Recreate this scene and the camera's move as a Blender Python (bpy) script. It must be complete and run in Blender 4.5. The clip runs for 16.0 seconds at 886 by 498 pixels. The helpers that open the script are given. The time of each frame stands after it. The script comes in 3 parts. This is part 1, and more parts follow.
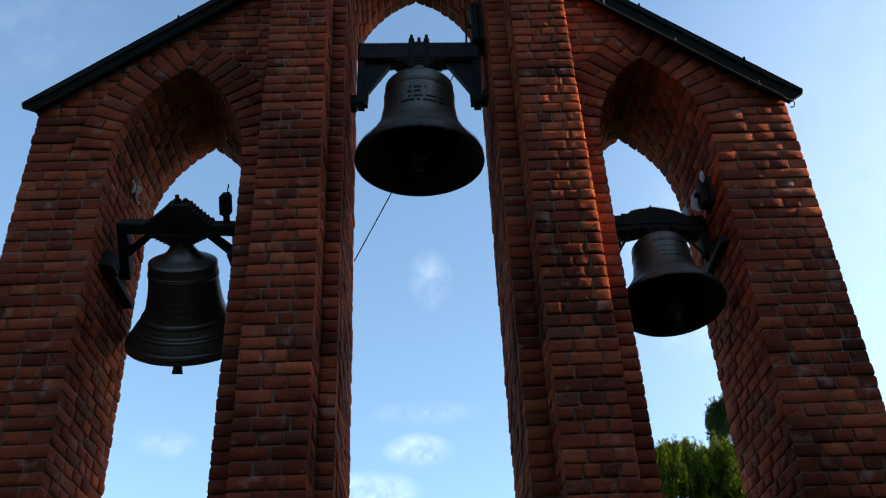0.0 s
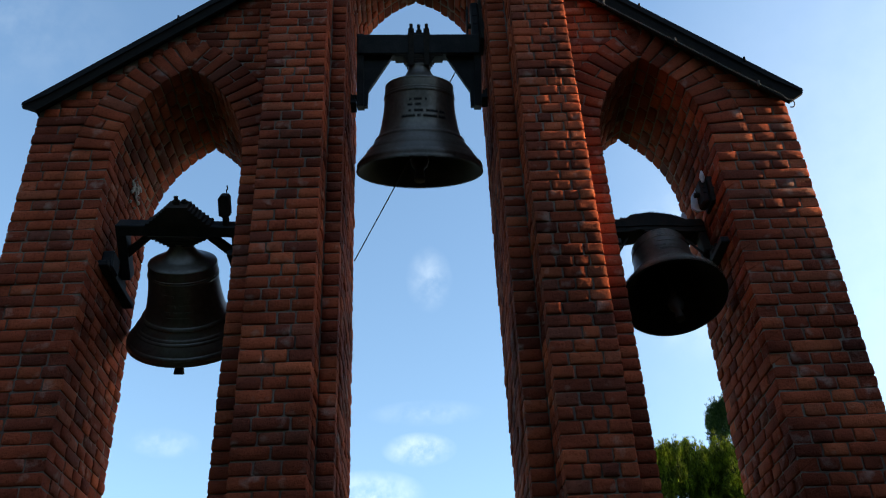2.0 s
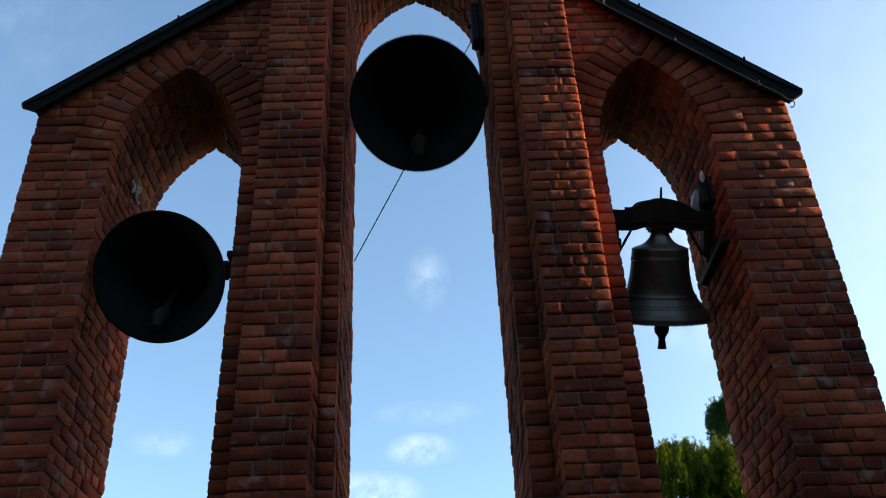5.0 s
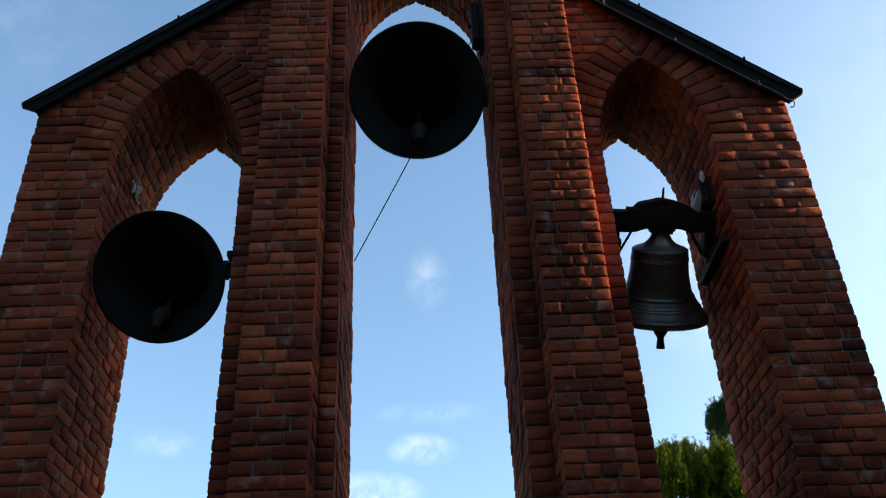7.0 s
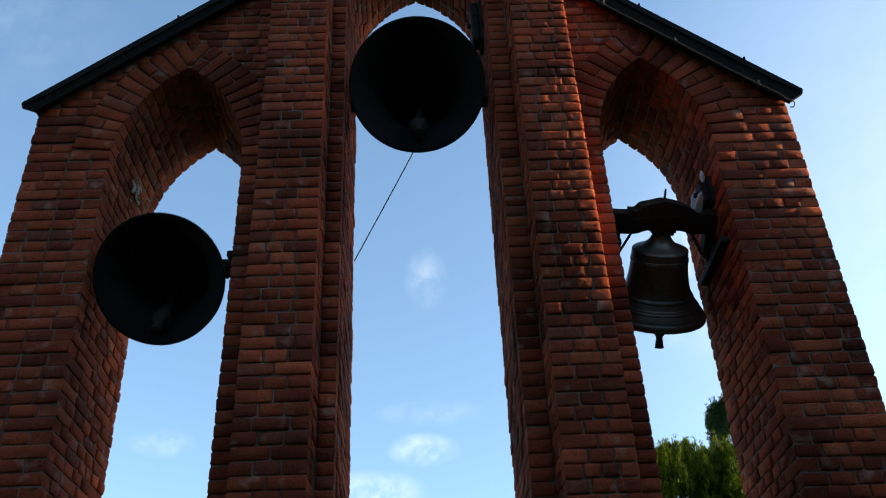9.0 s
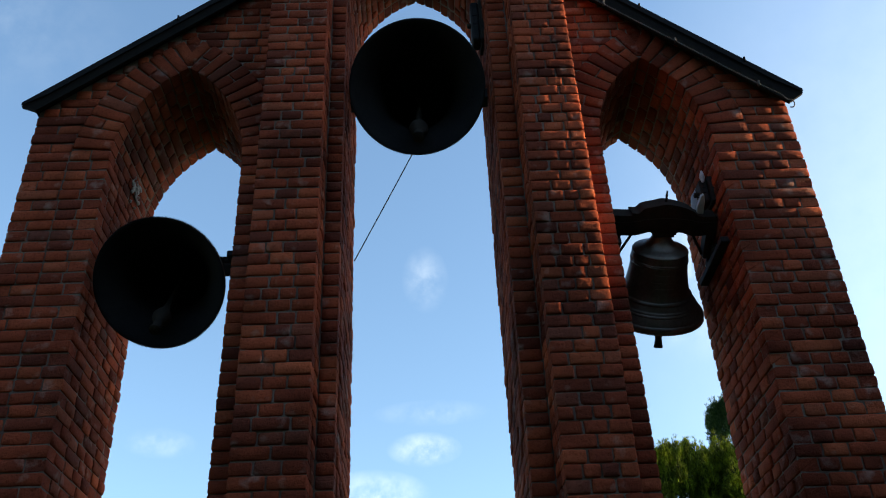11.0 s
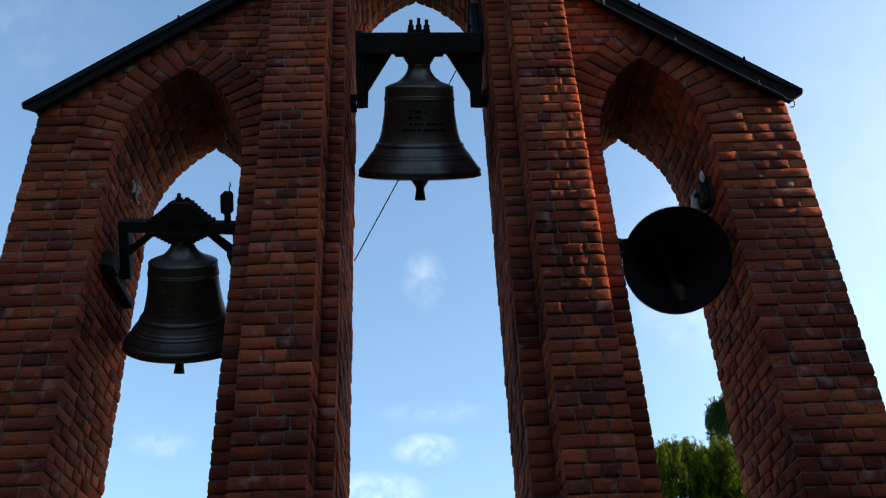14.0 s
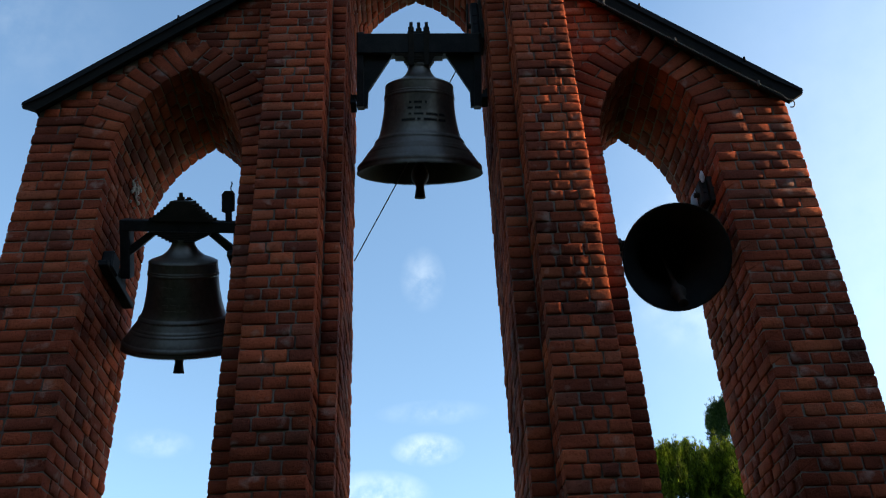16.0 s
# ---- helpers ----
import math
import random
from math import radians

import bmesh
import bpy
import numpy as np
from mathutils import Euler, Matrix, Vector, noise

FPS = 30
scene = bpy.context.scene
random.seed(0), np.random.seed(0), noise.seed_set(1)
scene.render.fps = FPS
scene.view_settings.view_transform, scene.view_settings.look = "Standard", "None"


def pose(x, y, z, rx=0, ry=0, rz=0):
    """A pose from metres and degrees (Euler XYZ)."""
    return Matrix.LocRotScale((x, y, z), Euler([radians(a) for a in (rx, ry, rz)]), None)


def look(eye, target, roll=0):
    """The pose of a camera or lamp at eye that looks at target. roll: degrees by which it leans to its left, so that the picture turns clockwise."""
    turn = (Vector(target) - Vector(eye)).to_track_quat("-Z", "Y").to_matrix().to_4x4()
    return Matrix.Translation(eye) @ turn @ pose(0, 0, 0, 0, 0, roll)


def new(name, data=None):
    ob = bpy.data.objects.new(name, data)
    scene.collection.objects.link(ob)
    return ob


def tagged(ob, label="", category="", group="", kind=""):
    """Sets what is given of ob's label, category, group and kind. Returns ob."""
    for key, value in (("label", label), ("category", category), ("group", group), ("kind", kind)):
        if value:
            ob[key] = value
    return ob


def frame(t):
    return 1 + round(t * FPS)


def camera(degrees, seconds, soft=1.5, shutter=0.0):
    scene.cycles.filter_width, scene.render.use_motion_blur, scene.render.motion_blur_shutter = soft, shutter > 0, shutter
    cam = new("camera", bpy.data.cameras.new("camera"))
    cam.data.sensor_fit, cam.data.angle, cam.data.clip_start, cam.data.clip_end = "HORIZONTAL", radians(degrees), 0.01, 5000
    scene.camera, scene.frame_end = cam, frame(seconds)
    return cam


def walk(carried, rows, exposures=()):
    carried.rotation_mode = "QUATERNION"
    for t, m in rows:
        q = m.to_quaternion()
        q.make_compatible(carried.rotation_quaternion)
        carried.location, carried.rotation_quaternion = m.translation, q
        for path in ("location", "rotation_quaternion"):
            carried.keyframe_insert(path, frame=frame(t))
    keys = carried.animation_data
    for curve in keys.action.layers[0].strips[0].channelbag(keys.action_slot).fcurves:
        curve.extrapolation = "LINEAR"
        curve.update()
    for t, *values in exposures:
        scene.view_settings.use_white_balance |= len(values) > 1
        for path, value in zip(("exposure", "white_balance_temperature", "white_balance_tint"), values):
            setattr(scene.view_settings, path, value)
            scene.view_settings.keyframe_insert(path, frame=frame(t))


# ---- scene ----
from mathutils.geometry import tessellate_polygon

cam = camera(52.41, 16.0, soft=1.1, shutter=0.4)
EYE = pose(0, 0, 1.6, 123.02, 2.27, -0.18)
walk(cam, [(0.0, EYE), (16.0, EYE)], exposures=[(0.0, 1.45, 7120, 3), (16.0, 1.45, 7120, 3)])

# ---------------------------------------------------------------- light
SUN_EL, SUN_AZ = 19.0, 89.4          # degrees; azimuth clockwise from +y
sky_world = bpy.data.worlds.new("sky")
scene.world = sky_world
sky_world.use_nodes = True
wn = sky_world.node_tree
sky = wn.nodes.new("ShaderNodeTexSky")
sky.sky_type = "NISHITA"
sky.sun_disc = False
sky.sun_elevation, sky.sun_rotation = radians(SUN_EL), radians(SUN_AZ)
sky.air_density, sky.dust_density, sky.ozone_density = 1.0, 0.9, 3.2
wn.links.new(sky.outputs[0], wn.nodes["Background"].inputs[0])
wn.nodes["Background"].inputs[1].default_value = 0.138
sun_data = bpy.data.lights.new("sun", "SUN")
sun_data.energy, sun_data.angle, sun_data.color = 5.0, radians(0.53), (1.0, 0.76, 0.50)
sun = new("sun", sun_data)
se, sa = radians(SUN_EL), radians(SUN_AZ)
sun.matrix_world = look((math.sin(sa) * math.cos(se) * 50, math.cos(sa) * math.cos(se) * 50, math.sin(se) * 50), (0, 0, 0))


# ---------------------------------------------------------------- materials
def material(name, rough=0.8, metal=0.0):
    m = bpy.data.materials.new(name)
    m.use_nodes = True
    b = m.node_tree.nodes["Principled BSDF"]
    b.inputs["Roughness"].default_value, b.inputs["Metallic"].default_value = rough, metal
    return m, m.node_tree.nodes, m.node_tree.links, b


def noise_at(nodes, links, scale, detail=4.0, coord="Object", rough=0.55):
    co = nodes.new("ShaderNodeTexCoord")
    n = nodes.new("ShaderNodeTexNoise")
    n.inputs["Scale"].default_value, n.inputs["Detail"].default_value = scale, detail
    n.inputs["Roughness"].default_value = rough
    links.new(co.outputs[coord], n.inputs["Vector"])
    return n


def ramp(nodes, links, source, stops):
    r = nodes.new("ShaderNodeValToRGB")
    while len(r.color_ramp.elements) < len(stops):
        r.color_ramp.elements.new(0.5)
    for e, (p, c) in zip(r.color_ramp.elements, stops):
        e.position, e.color = p, (*c, 1)
    links.new(source, r.inputs[0])
    return r


def blend(nodes, links, a, b, factor, mode="MIX"):
    m = nodes.new("ShaderNodeMix")
    m.data_type, m.blend_type = "RGBA", mode
    for slot, v in ((0, factor), (6, a), (7, b)):
        if isinstance(v, (int, float)):
            m.inputs[slot].default_value = v
        elif isinstance(v, tuple):
            m.inputs[slot].default_value = (*v, 1)
        else:
            links.new(v, m.inputs[slot])
    return m.outputs[2]


def relief(nodes, links, shader, height, strength, distance):
    b = nodes.new("ShaderNodeBump")
    b.inputs["Strength"].default_value, b.inputs["Distance"].default_value = strength, distance
    links.new(height, b.inputs["Height"])
    links.new(b.outputs[0], shader.inputs["Normal"])


def world_point(nodes):
    return nodes.new("ShaderNodeNewGeometry").outputs["Position"]


def brick_material(name, per_object):
    m, n, l, b = material(name, 0.88)
    if per_object:
        rnd = n.new("ShaderNodeObjectInfo").outputs["Random"]
    else:
        rnd = n.new("ShaderNodeNewGeometry").outputs["Random Per Island"]
    tone = ramp(n, l, rnd, [(0.0, (0.13, 0.032, 0.020)), (0.25, (0.235, 0.047, 0.023)), (0.6, (0.315, 0.062, 0.028)), (0.9, (0.40, 0.092, 0.040)), (1.0, (0.16, 0.050, 0.034))])
    place = world_point(n)
    stain = n.new("ShaderNodeTexNoise")
    stain.inputs["Scale"].default_value, stain.inputs["Detail"].default_value = 1.7, 6
    l.new(place, stain.inputs["Vector"])
    grime = ramp(n, l, stain.outputs[0], [(0.36, (0.34, 0.32, 0.32)), (0.60, (1, 1, 1))])
    c = blend(n, l, tone.outputs[0], grime.outputs[0], 0.8, "MULTIPLY")
    grain = n.new("ShaderNodeTexNoise")
    grain.inputs["Scale"].default_value, grain.inputs["Detail"].default_value, grain.inputs["Roughness"].default_value = 60, 6, 0.65
    l.new(place, grain.inputs["Vector"])
    speck = ramp(n, l, grain.outputs[0], [(0.32, (0.55, 0.5, 0.5)), (0.5, (1, 1, 1)), (0.72, (1.0, 0.98, 0.95))])
    c = blend(n, l, c, speck.outputs[0], 0.7, "MULTIPLY")
    smear = n.new("ShaderNodeTexNoise")
    smear.inputs["Scale"].default_value, smear.inputs["Detail"].default_value = 9, 5
    l.new(place, smear.inputs["Vector"])
    lime = ramp(n, l, smear.outputs[0], [(0.60, (0, 0, 0)), (0.76, (0.38, 0.38, 0.38))])
    c = blend(n, l, c, (0.42, 0.34, 0.29), lime.outputs[0])
    l.new(c, b.inputs["Base Color"])
    b.inputs["Specular IOR Level"].default_value = 0.06
    rough_h = blend(n, l, smear.outputs[0], grain.outputs[0], 0.45)
    relief(n, l, b, rough_h, 1.0, 0.016)
    return m


BRICK = brick_material("fired_red_brick", True)
BRICK_JOINED = brick_material("fired_red_brick_joined", False)


def mortar_material():
    m, n, l, b = material("lime_mortar", 0.95)
    a = noise_at(n, l, 3.0)
    g = noise_at(n, l, 90.0, 5)
    c = blend(n, l, (0.090, 0.060, 0.045), (0.20, 0.148, 0.115), ramp(n, l, a.outputs[0], [(0.35, (0, 0, 0)), (0.65, (1, 1, 1))]).outputs[0])
    c = blend(n, l, c, ramp(n, l, g.outputs[0], [(0.3, (0.6, 0.6, 0.6)), (0.6, (1, 1, 1))]).outputs[0], 0.8, "MULTIPLY")
    l.new(c, b.inputs["Base Color"])
    relief(n, l, b, g.outputs[0], 0.8, 0.006)
    return m


def patchy(name, dark, light, rough, metal, scale=6.0, fine=70.0, bump=0.3, depth=0.002, spec=0.5):
    m, n, l, b = material(name, rough, metal)
    a, g = noise_at(n, l, scale, 5), noise_at(n, l, fine, 4)
    mixed = blend(n, l, a.outputs[0], g.outputs[0], 0.35)
    c = ramp(n, l, mixed, [(0.35, dark), (0.65, light)])
    l.new(c.outputs[0], b.inputs["Base Color"])
    r = n.new("ShaderNodeMapRange")
    r.inputs[3].default_value, r.inputs[4].default_value = max(rough - 0.13, 0.05), min(rough + 0.13, 1)
    l.new(a.outputs[0], r.inputs[0])
    l.new(r.outputs[0], b.inputs["Roughness"])
    b.inputs["Specular IOR Level"].default_value = spec
    relief(n, l, b, g.outputs[0], bump, depth)
    return m


MORTAR = mortar_material()
BRONZE = patchy("patinated_bronze", (0.075, 0.058, 0.046), (0.175, 0.142, 0.115), 0.40, 0.6, 4.0, 40.0, 0.25, 0.002)
# Near-black stands in for shade inside the bells; it also colours raised lettering.
BRONZE_DARK = patchy("near_black_bronze", (0.009, 0.009, 0.010), (0.020, 0.019, 0.019), 0.9, 0.0, 5.0, 60.0, spec=0.1)
STEEL = patchy("black_painted_steel", (0.013, 0.013, 0.015), (0.034, 0.033, 0.033), 0.75, 0.0, 9.0, 80.0, spec=0.14)
IRON = patchy("rusty_black_iron", (0.013, 0.012, 0.011), (0.036, 0.026, 0.020), 0.80, 0.0, 12.0, 90.0, spec=0.14)
GREY_PAINT = patchy("pale_grey_enamel", (0.42, 0.45, 0.48), (0.58, 0.61, 0.64), 0.4, 0.0, 7.0, 60.0)
ROOFING = patchy("dark_sheet_metal", (0.007, 0.007, 0.008), (0.016, 0.016, 0.018), 0.85, 0.0, 3.0, 40.0, spec=0.08)
FASCIA = patchy("dark_brown_board", (0.005, 0.004, 0.0035), (0.012, 0.010, 0.008), 0.85, 0.0, 5.0, 60.0, spec=0.08)
ZINC = patchy("dull_zinc", (0.025, 0.024, 0.024), (0.06, 0.058, 0.057), 0.7, 0.0, 12.0, 90.0)
CABLE = patchy("black_rubber", (0.012, 0.012, 0.012), (0.02, 0.02, 0.02), 0.6, 0.0)
LIME = patchy("crumbling_render", (0.18, 0.165, 0.155), (0.42, 0.40, 0.38), 0.95, 0.0, 30.0, 120.0, 0.9, 0.01)


def grass_material():
    m, n, l, b = material("mown_grass", 0.9)
    a, g = noise_at(n, l, 0.4, 5), noise_at(n, l, 25.0, 6)
    c = ramp(n, l, blend(n, l, a.outputs[0], g.outputs[0], 0.5), [(0.35, (0.02, 0.036, 0.010)), (0.65, (0.055, 0.08, 0.024))])
    l.new(c.outputs[0], b.inputs["Base Color"])
    relief(n, l, b, g.outputs[0], 0.8, 0.03)
    return m


def leaf_material(name, dark, light):
    m, n, l, b = material(name, 0.75)
    b.inputs["Specular IOR Level"].default_value = 0.12
    rnd = n.new("ShaderNodeNewGeometry").outputs["Random Per Island"]
    a = noise_at(n, l, 5.0, 3)
    c = ramp(n, l, blend(n, l, rnd, a.outputs[0], 0.65), [(0.32, dark), (0.72, light)])
    l.new(c.outputs[0], b.inputs["Base Color"])
    t = n.new("ShaderNodeBsdfTranslucent")
    l.new(c.outputs[0], t.inputs[0])
    mix = n.new("ShaderNodeMixShader")
    mix.inputs[0].default_value = 0.12
    l.new(b.outputs[0], mix.inputs[1])
    l.new(t.outputs[0], mix.inputs[2])
    l.new(mix.outputs[0], n["Material Output"].inputs[0])
    return m


GRASS = grass_material()
# The wide dark-to-lime spread mimics shaded and sunlit clumps by colour.
LEAF = leaf_material("thuja_green", (0.004, 0.015, 0.003), (0.20, 0.265, 0.010))
LEAF_DARK = leaf_material("thuja_dark_green", (0.010, 0.026, 0.008), (0.060, 0.100, 0.020))
BARK = patchy("fibrous_bark", (0.05, 0.03, 0.02), (0.13, 0.09, 0.06), 0.9, 0.0, 12.0, 80.0, 0.8, 0.01)


# ---------------------------------------------------------------- mesh helpers
def finish(name, bm, mat, smooth=False):
    bm.normal_update()
    me = bpy.data.meshes.new(name)
    bm.to_mesh(me)
    bm.free()
    if mat:
        me.materials.append(mat)
    if smooth:
        for p in me.polygons:
            p.use_smooth = True
    return me


def part(name, bm, mat, parent, label="", smooth=False):
    ob = new(name, finish(name, bm, mat, smooth))
    ob.parent = parent
    return tagged(ob, label)


def thing(name, label, category, m=None, group="", kind=""):
    ob = new(name)
    ob.empty_display_size = 0.1
    if m:
        ob.matrix_basis = m
    return tagged(ob, label, category, group, kind)


def add_box(bm, lo, hi, bevel=0.004, m=None):
    made = bmesh.ops.create_cube(bm, size=1.0)["verts"]
    size = Vector(hi) - Vector(lo)
    mid = (Vector(hi) + Vector(lo)) / 2
    bmesh.ops.scale(bm, vec=size, verts=made)
    bmesh.ops.translate(bm, vec=mid, verts=made)
    if bevel:
        edges = list({e for v in made for e in v.link_edges})
        res = bmesh.ops.bevel(bm, geom=edges, offset=min(bevel, min(size) * 0.3), segments=1, affect="EDGES")
        made = list({v for f in res["faces"] for v in f.verts} | {v for v in made if v.is_valid})
    if m:
        bmesh.ops.transform(bm, matrix=m, verts=made)
    return bm


def box(lo, hi, bevel=0.004, m=None):
    return add_box(bmesh.new(), lo, hi, bevel, m)


def add_rod(bm, a, b, r, sides=12, r2=None):
    a, b = Vector(a), Vector(b)
    d = b - a
    m = Matrix.Translation((a + b) / 2) @ d.to_track_quat("Z", "Y").to_matrix().to_4x4()
    bmesh.ops.create_cone(bm, cap_ends=True, segments=sides, radius1=r, radius2=r if r2 is None else r2, depth=d.length, matrix=m)
    return bm


def rod(a, b, r, sides=12, r2=None):
    return add_rod(bmesh.new(), a, b, r, sides, r2)


def add_slab(bm, outline, y0, y1):
    """A plate with an outline in x and z, from y0 to y1."""
    front = [bm.verts.new((x, y0, z)) for x, z in outline]
    back = [bm.verts.new((x, y1, z)) for x, z in outline]
    for tri in tessellate_polygon([[Vector((x, z, 0)) for x, z in outline]]):
        if len({outline[k] for k in tri}) == 3:
            bm.faces.new([front[k] for k in tri])
            bm.faces.new([back[k] for k in tri[::-1]])
    for i in range(len(outline)):
        j = (i + 1) % len(outline)
        bm.faces.new((front[j], front[i], back[i], back[j]))
    bmesh.ops.recalc_face_normals(bm, faces=bm.faces)
    return bm


def slab(outline, y0, y1):
    return add_slab(bmesh.new(), outline, y0, y1)


def lathe(profile, steps=64):
    """Turns (radius, height) pairs about the z axis; the profile may be closed by its ends on the axis."""
    bm = bmesh.new()
    rings = []
    for r, z in profile:
        if r < 1e-5:
            rings.append([bm.verts.new((0, 0, z))])
        else:
            rings.append([bm.verts.new((r * math.cos(a), r * math.sin(a), z)) for a in (2 * math.pi * i / steps for i in range(steps))])
    for lo, hi in zip(rings, rings[1:]):
        for i in range(steps):
            j = (i + 1) % steps
            q = [lo[i % len(lo)], lo[j % len(lo)], hi[j % len(hi)], hi[i % len(hi)]]
            bm.faces.new(list(dict.fromkeys(q)))
    bmesh.ops.recalc_face_normals(bm, faces=bm.faces)
    return bm


def spline(points, per=6):
    """A smooth run of points through the given ones."""
    p = [points[0], *points, points[-1]]
    out = []
    for i in range(1, len(p) - 2):
        for k in range(per):
            t = k / per
            out.append(tuple(0.5 * (2 * b + (c - a) * t + (2 * a - 5 * b + 4 * c - d) * t * t + (3 * b - a - 3 * c + d) * t ** 3) for a, b, c, d in zip(p[i - 1], p[i], p[i + 1], p[i + 2])))
    return out + [tuple(points[-1])]


# ---------------------------------------------------------------- the plan
Y_PILASTER, Y_FRONT, Y_BACK = 4.215, 4.465, 5.345
X_OUT_L, X_OUT_R = -2.478, 2.45
PILASTER_L, PILASTER_R = (-0.968, -0.578), (0.650, 1.025)
TOP_BAY = 8.85
COURSE, BRICK_H, JOINT = 0.075, 0.0685, 0.0100
RECESS = 0.0085
# left jamb, right jamb, springing, radius of the two-centred arch
OPEN_L = (-1.952, -1.120, 5.25, 0.945)
OPEN_C = (-0.475, 0.515, 6.825, 0.856)
OPEN_R = (1.182, 1.895, 5.325, 0.845)
RING = 0.25


def roof_l(x):
    return 5.686 + 0.824 * (x + 2.456)


def roof_r(x):
    return 5.547 + 0.868 * (2.530 - x)


def arch_points(op, grow, steps=14):
    """The arch from its left springing to its right one, grown outwards."""
    xl, xr, zs, r = op
    a, c = (xr - xl) / 2, (xl + xr) / 2
    rr = r + grow
    top = math.acos((r - a) / rr)
    left = [(xl + r - rr * math.cos(top * i / steps), zs + rr * math.sin(top * i / steps)) for i in range(steps + 1)]
    return left + [(2 * c - x, z) for x, z in left[-2::-1]]


def half_width(op, z, grow):
    """Half the width of the grown arch at height z, or of the plain opening below its springing."""
    xl, xr, zs, r = op
    a = (xr - xl) / 2
    if z < zs:
        return a
    rr = r + grow
    d = rr * rr - (z - zs) ** 2
    return max(0.0, math.sqrt(d) - (r - a)) if d > 0 else 0.0


# ---------------------------------------------------------------- ground
ground_bm = bmesh.new()
bmesh.ops.create_grid(ground_bm, x_segments=60, y_segments=60, size=1.0)
for v in ground_bm.verts:
    v.co = Vector((math.copysign(abs(v.co.x) ** 3, v.co.x) * 2500, math.copysign(abs(v.co.y) ** 3, v.co.y) * 2500, 0))
tagged(new("ground", finish("ground", ground_bm, GRASS)), "mown grass lawn around the brick belfry", "ground", kind="structure")


# ---------------------------------------------------------------- masonry: cores of mortar
def wall(name, bm, label):
    return tagged(new(name, finish(name, bm, MORTAR)), label, "wall", kind="structure")


e = RECESS
pts = arch_points((OPEN_L[0] - e, OPEN_L[1] + e, OPEN_L[2], OPEN_L[3] + e), 0.0)
core = [(X_OUT_L + e, 0), (X_OUT_L + e, roof_l(X_OUT_L)), (PILASTER_L[0], roof_l(PILASTER_L[0])), (PILASTER_L[0], 0), (OPEN_L[1] + e, 0)] + pts[::-1] + [(OPEN_L[0] - e, 0)]
wall_left = wall("wall_left", slab(core, Y_FRONT + e, Y_BACK - e), "red brick bay with a pointed arch for a bell")
pts = arch_points((OPEN_R[0] - e, OPEN_R[1] + e, OPEN_R[2], OPEN_R[3] + e), 0.0)
core = [(PILASTER_R[1], 0), (PILASTER_R[1], roof_r(PILASTER_R[1])), (X_OUT_R - e, roof_r(X_OUT_R)), (X_OUT_R - e, 0), (OPEN_R[1] + e, 0)] + pts[::-1] + [(OPEN_R[0] - e, 0)]
wall_right = wall("wall_right", slab(core, Y_FRONT + e, Y_BACK - e), "red brick bay with a pointed arch for the smallest bell")
pts = arch_points((OPEN_C[0] - e, OPEN_C[1] + e, OPEN_C[2], OPEN_C[3] + e), 0.0)
core = [(PILASTER_L[0] + 0.001, 0), (PILASTER_L[0] + 0.001, TOP_BAY - 0.75), (0.02, TOP_BAY), (PILASTER_R[1] - 0.001, TOP_BAY - 0.75), (PILASTER_R[1] - 0.001, 0), (OPEN_C[1] + e, 0)] + pts[::-1] + [(OPEN_C[0] - e, 0)]
wall_middle = wall("wall_middle", slab(core, Y_FRONT + e, Y_BACK - e), "taller red brick middle bay with a pointed arch")
pilaster_left = wall("pilaster_left", box((PILASTER_L[0] + e, Y_PILASTER + e, 0), (PILASTER_L[1] - e, Y_FRONT + 0.1, 8.0), 0), "projecting red brick pilaster")
pilaster_right = wall("pilaster_right", box((PILASTER_R[0] + e, Y_PILASTER + e, 0), (PILASTER_R[1] - e, Y_FRONT + 0.1, 8.0), 0), "projecting red brick pilaster with sunlit chipped edge")


# ---------------------------------------------------------------- roofs
def lean_to_roof(name, x_wall, x_tip, x_high, rise, deep, clips, label):
    """A sheet-metal roof slope with a dark barge board along its verge."""
    ob = thing(name, label, "roof", group="side roofs of the belfry")
    z0, z1 = rise(x_wall), rise(x_high)
    y0, y1 = Y_FRONT - 0.052, Y_BACK + 0.075
    part("boarding", slab([(x_wall, z0 + 0.001), (x_high, z1 + 0.001), (x_high, z1 + 0.040), (x_wall, z0 + 0.040)], y0, y1), FASCIA, ob)
    part("sheet_covering", slab([(x_wall, z0 + 0.041), (x_high, z1 + 0.041), (x_high, z1 + 0.062), (x_wall, z0 + 0.062)], y0 - 0.030, y1 + 0.012), ROOFING, ob)
    tip = rise(x_tip)
    barge = [(x_tip, tip + 0.056), (x_tip, tip + 0.044), (x_wall + (x_high - x_wall) * 0.02, z0 - deep + 0.030), (x_high, z1 - deep), (x_high, z1 + 0.0405)]
    part("barge_board", slab(barge, y0 - 0.024, y0 - 0.001), FASCIA, ob, "dark painted barge board")
    part("verge_flashing", slab([(x_tip, tip + 0.048), (x_wall + (x_high - x_wall) * 0.06, rise(x_wall + (x_high - x_wall) * 0.06) + 0.012), (x_high, z1 + 0.012), (x_high, z1 + 0.072), (x_tip, tip + 0.070)], y0 - 0.036, y0 - 0.031), ROOFING, ob)
    for k in clips:
        x = x_tip + (x_high - x_tip) * k
        part("clip", box((x - 0.006, y0 - 0.046, rise(x) + 0.04), (x + 0.006, y0 - 0.034, rise(x) + 0.084), 0.002), ROOFING, ob)
    return ob


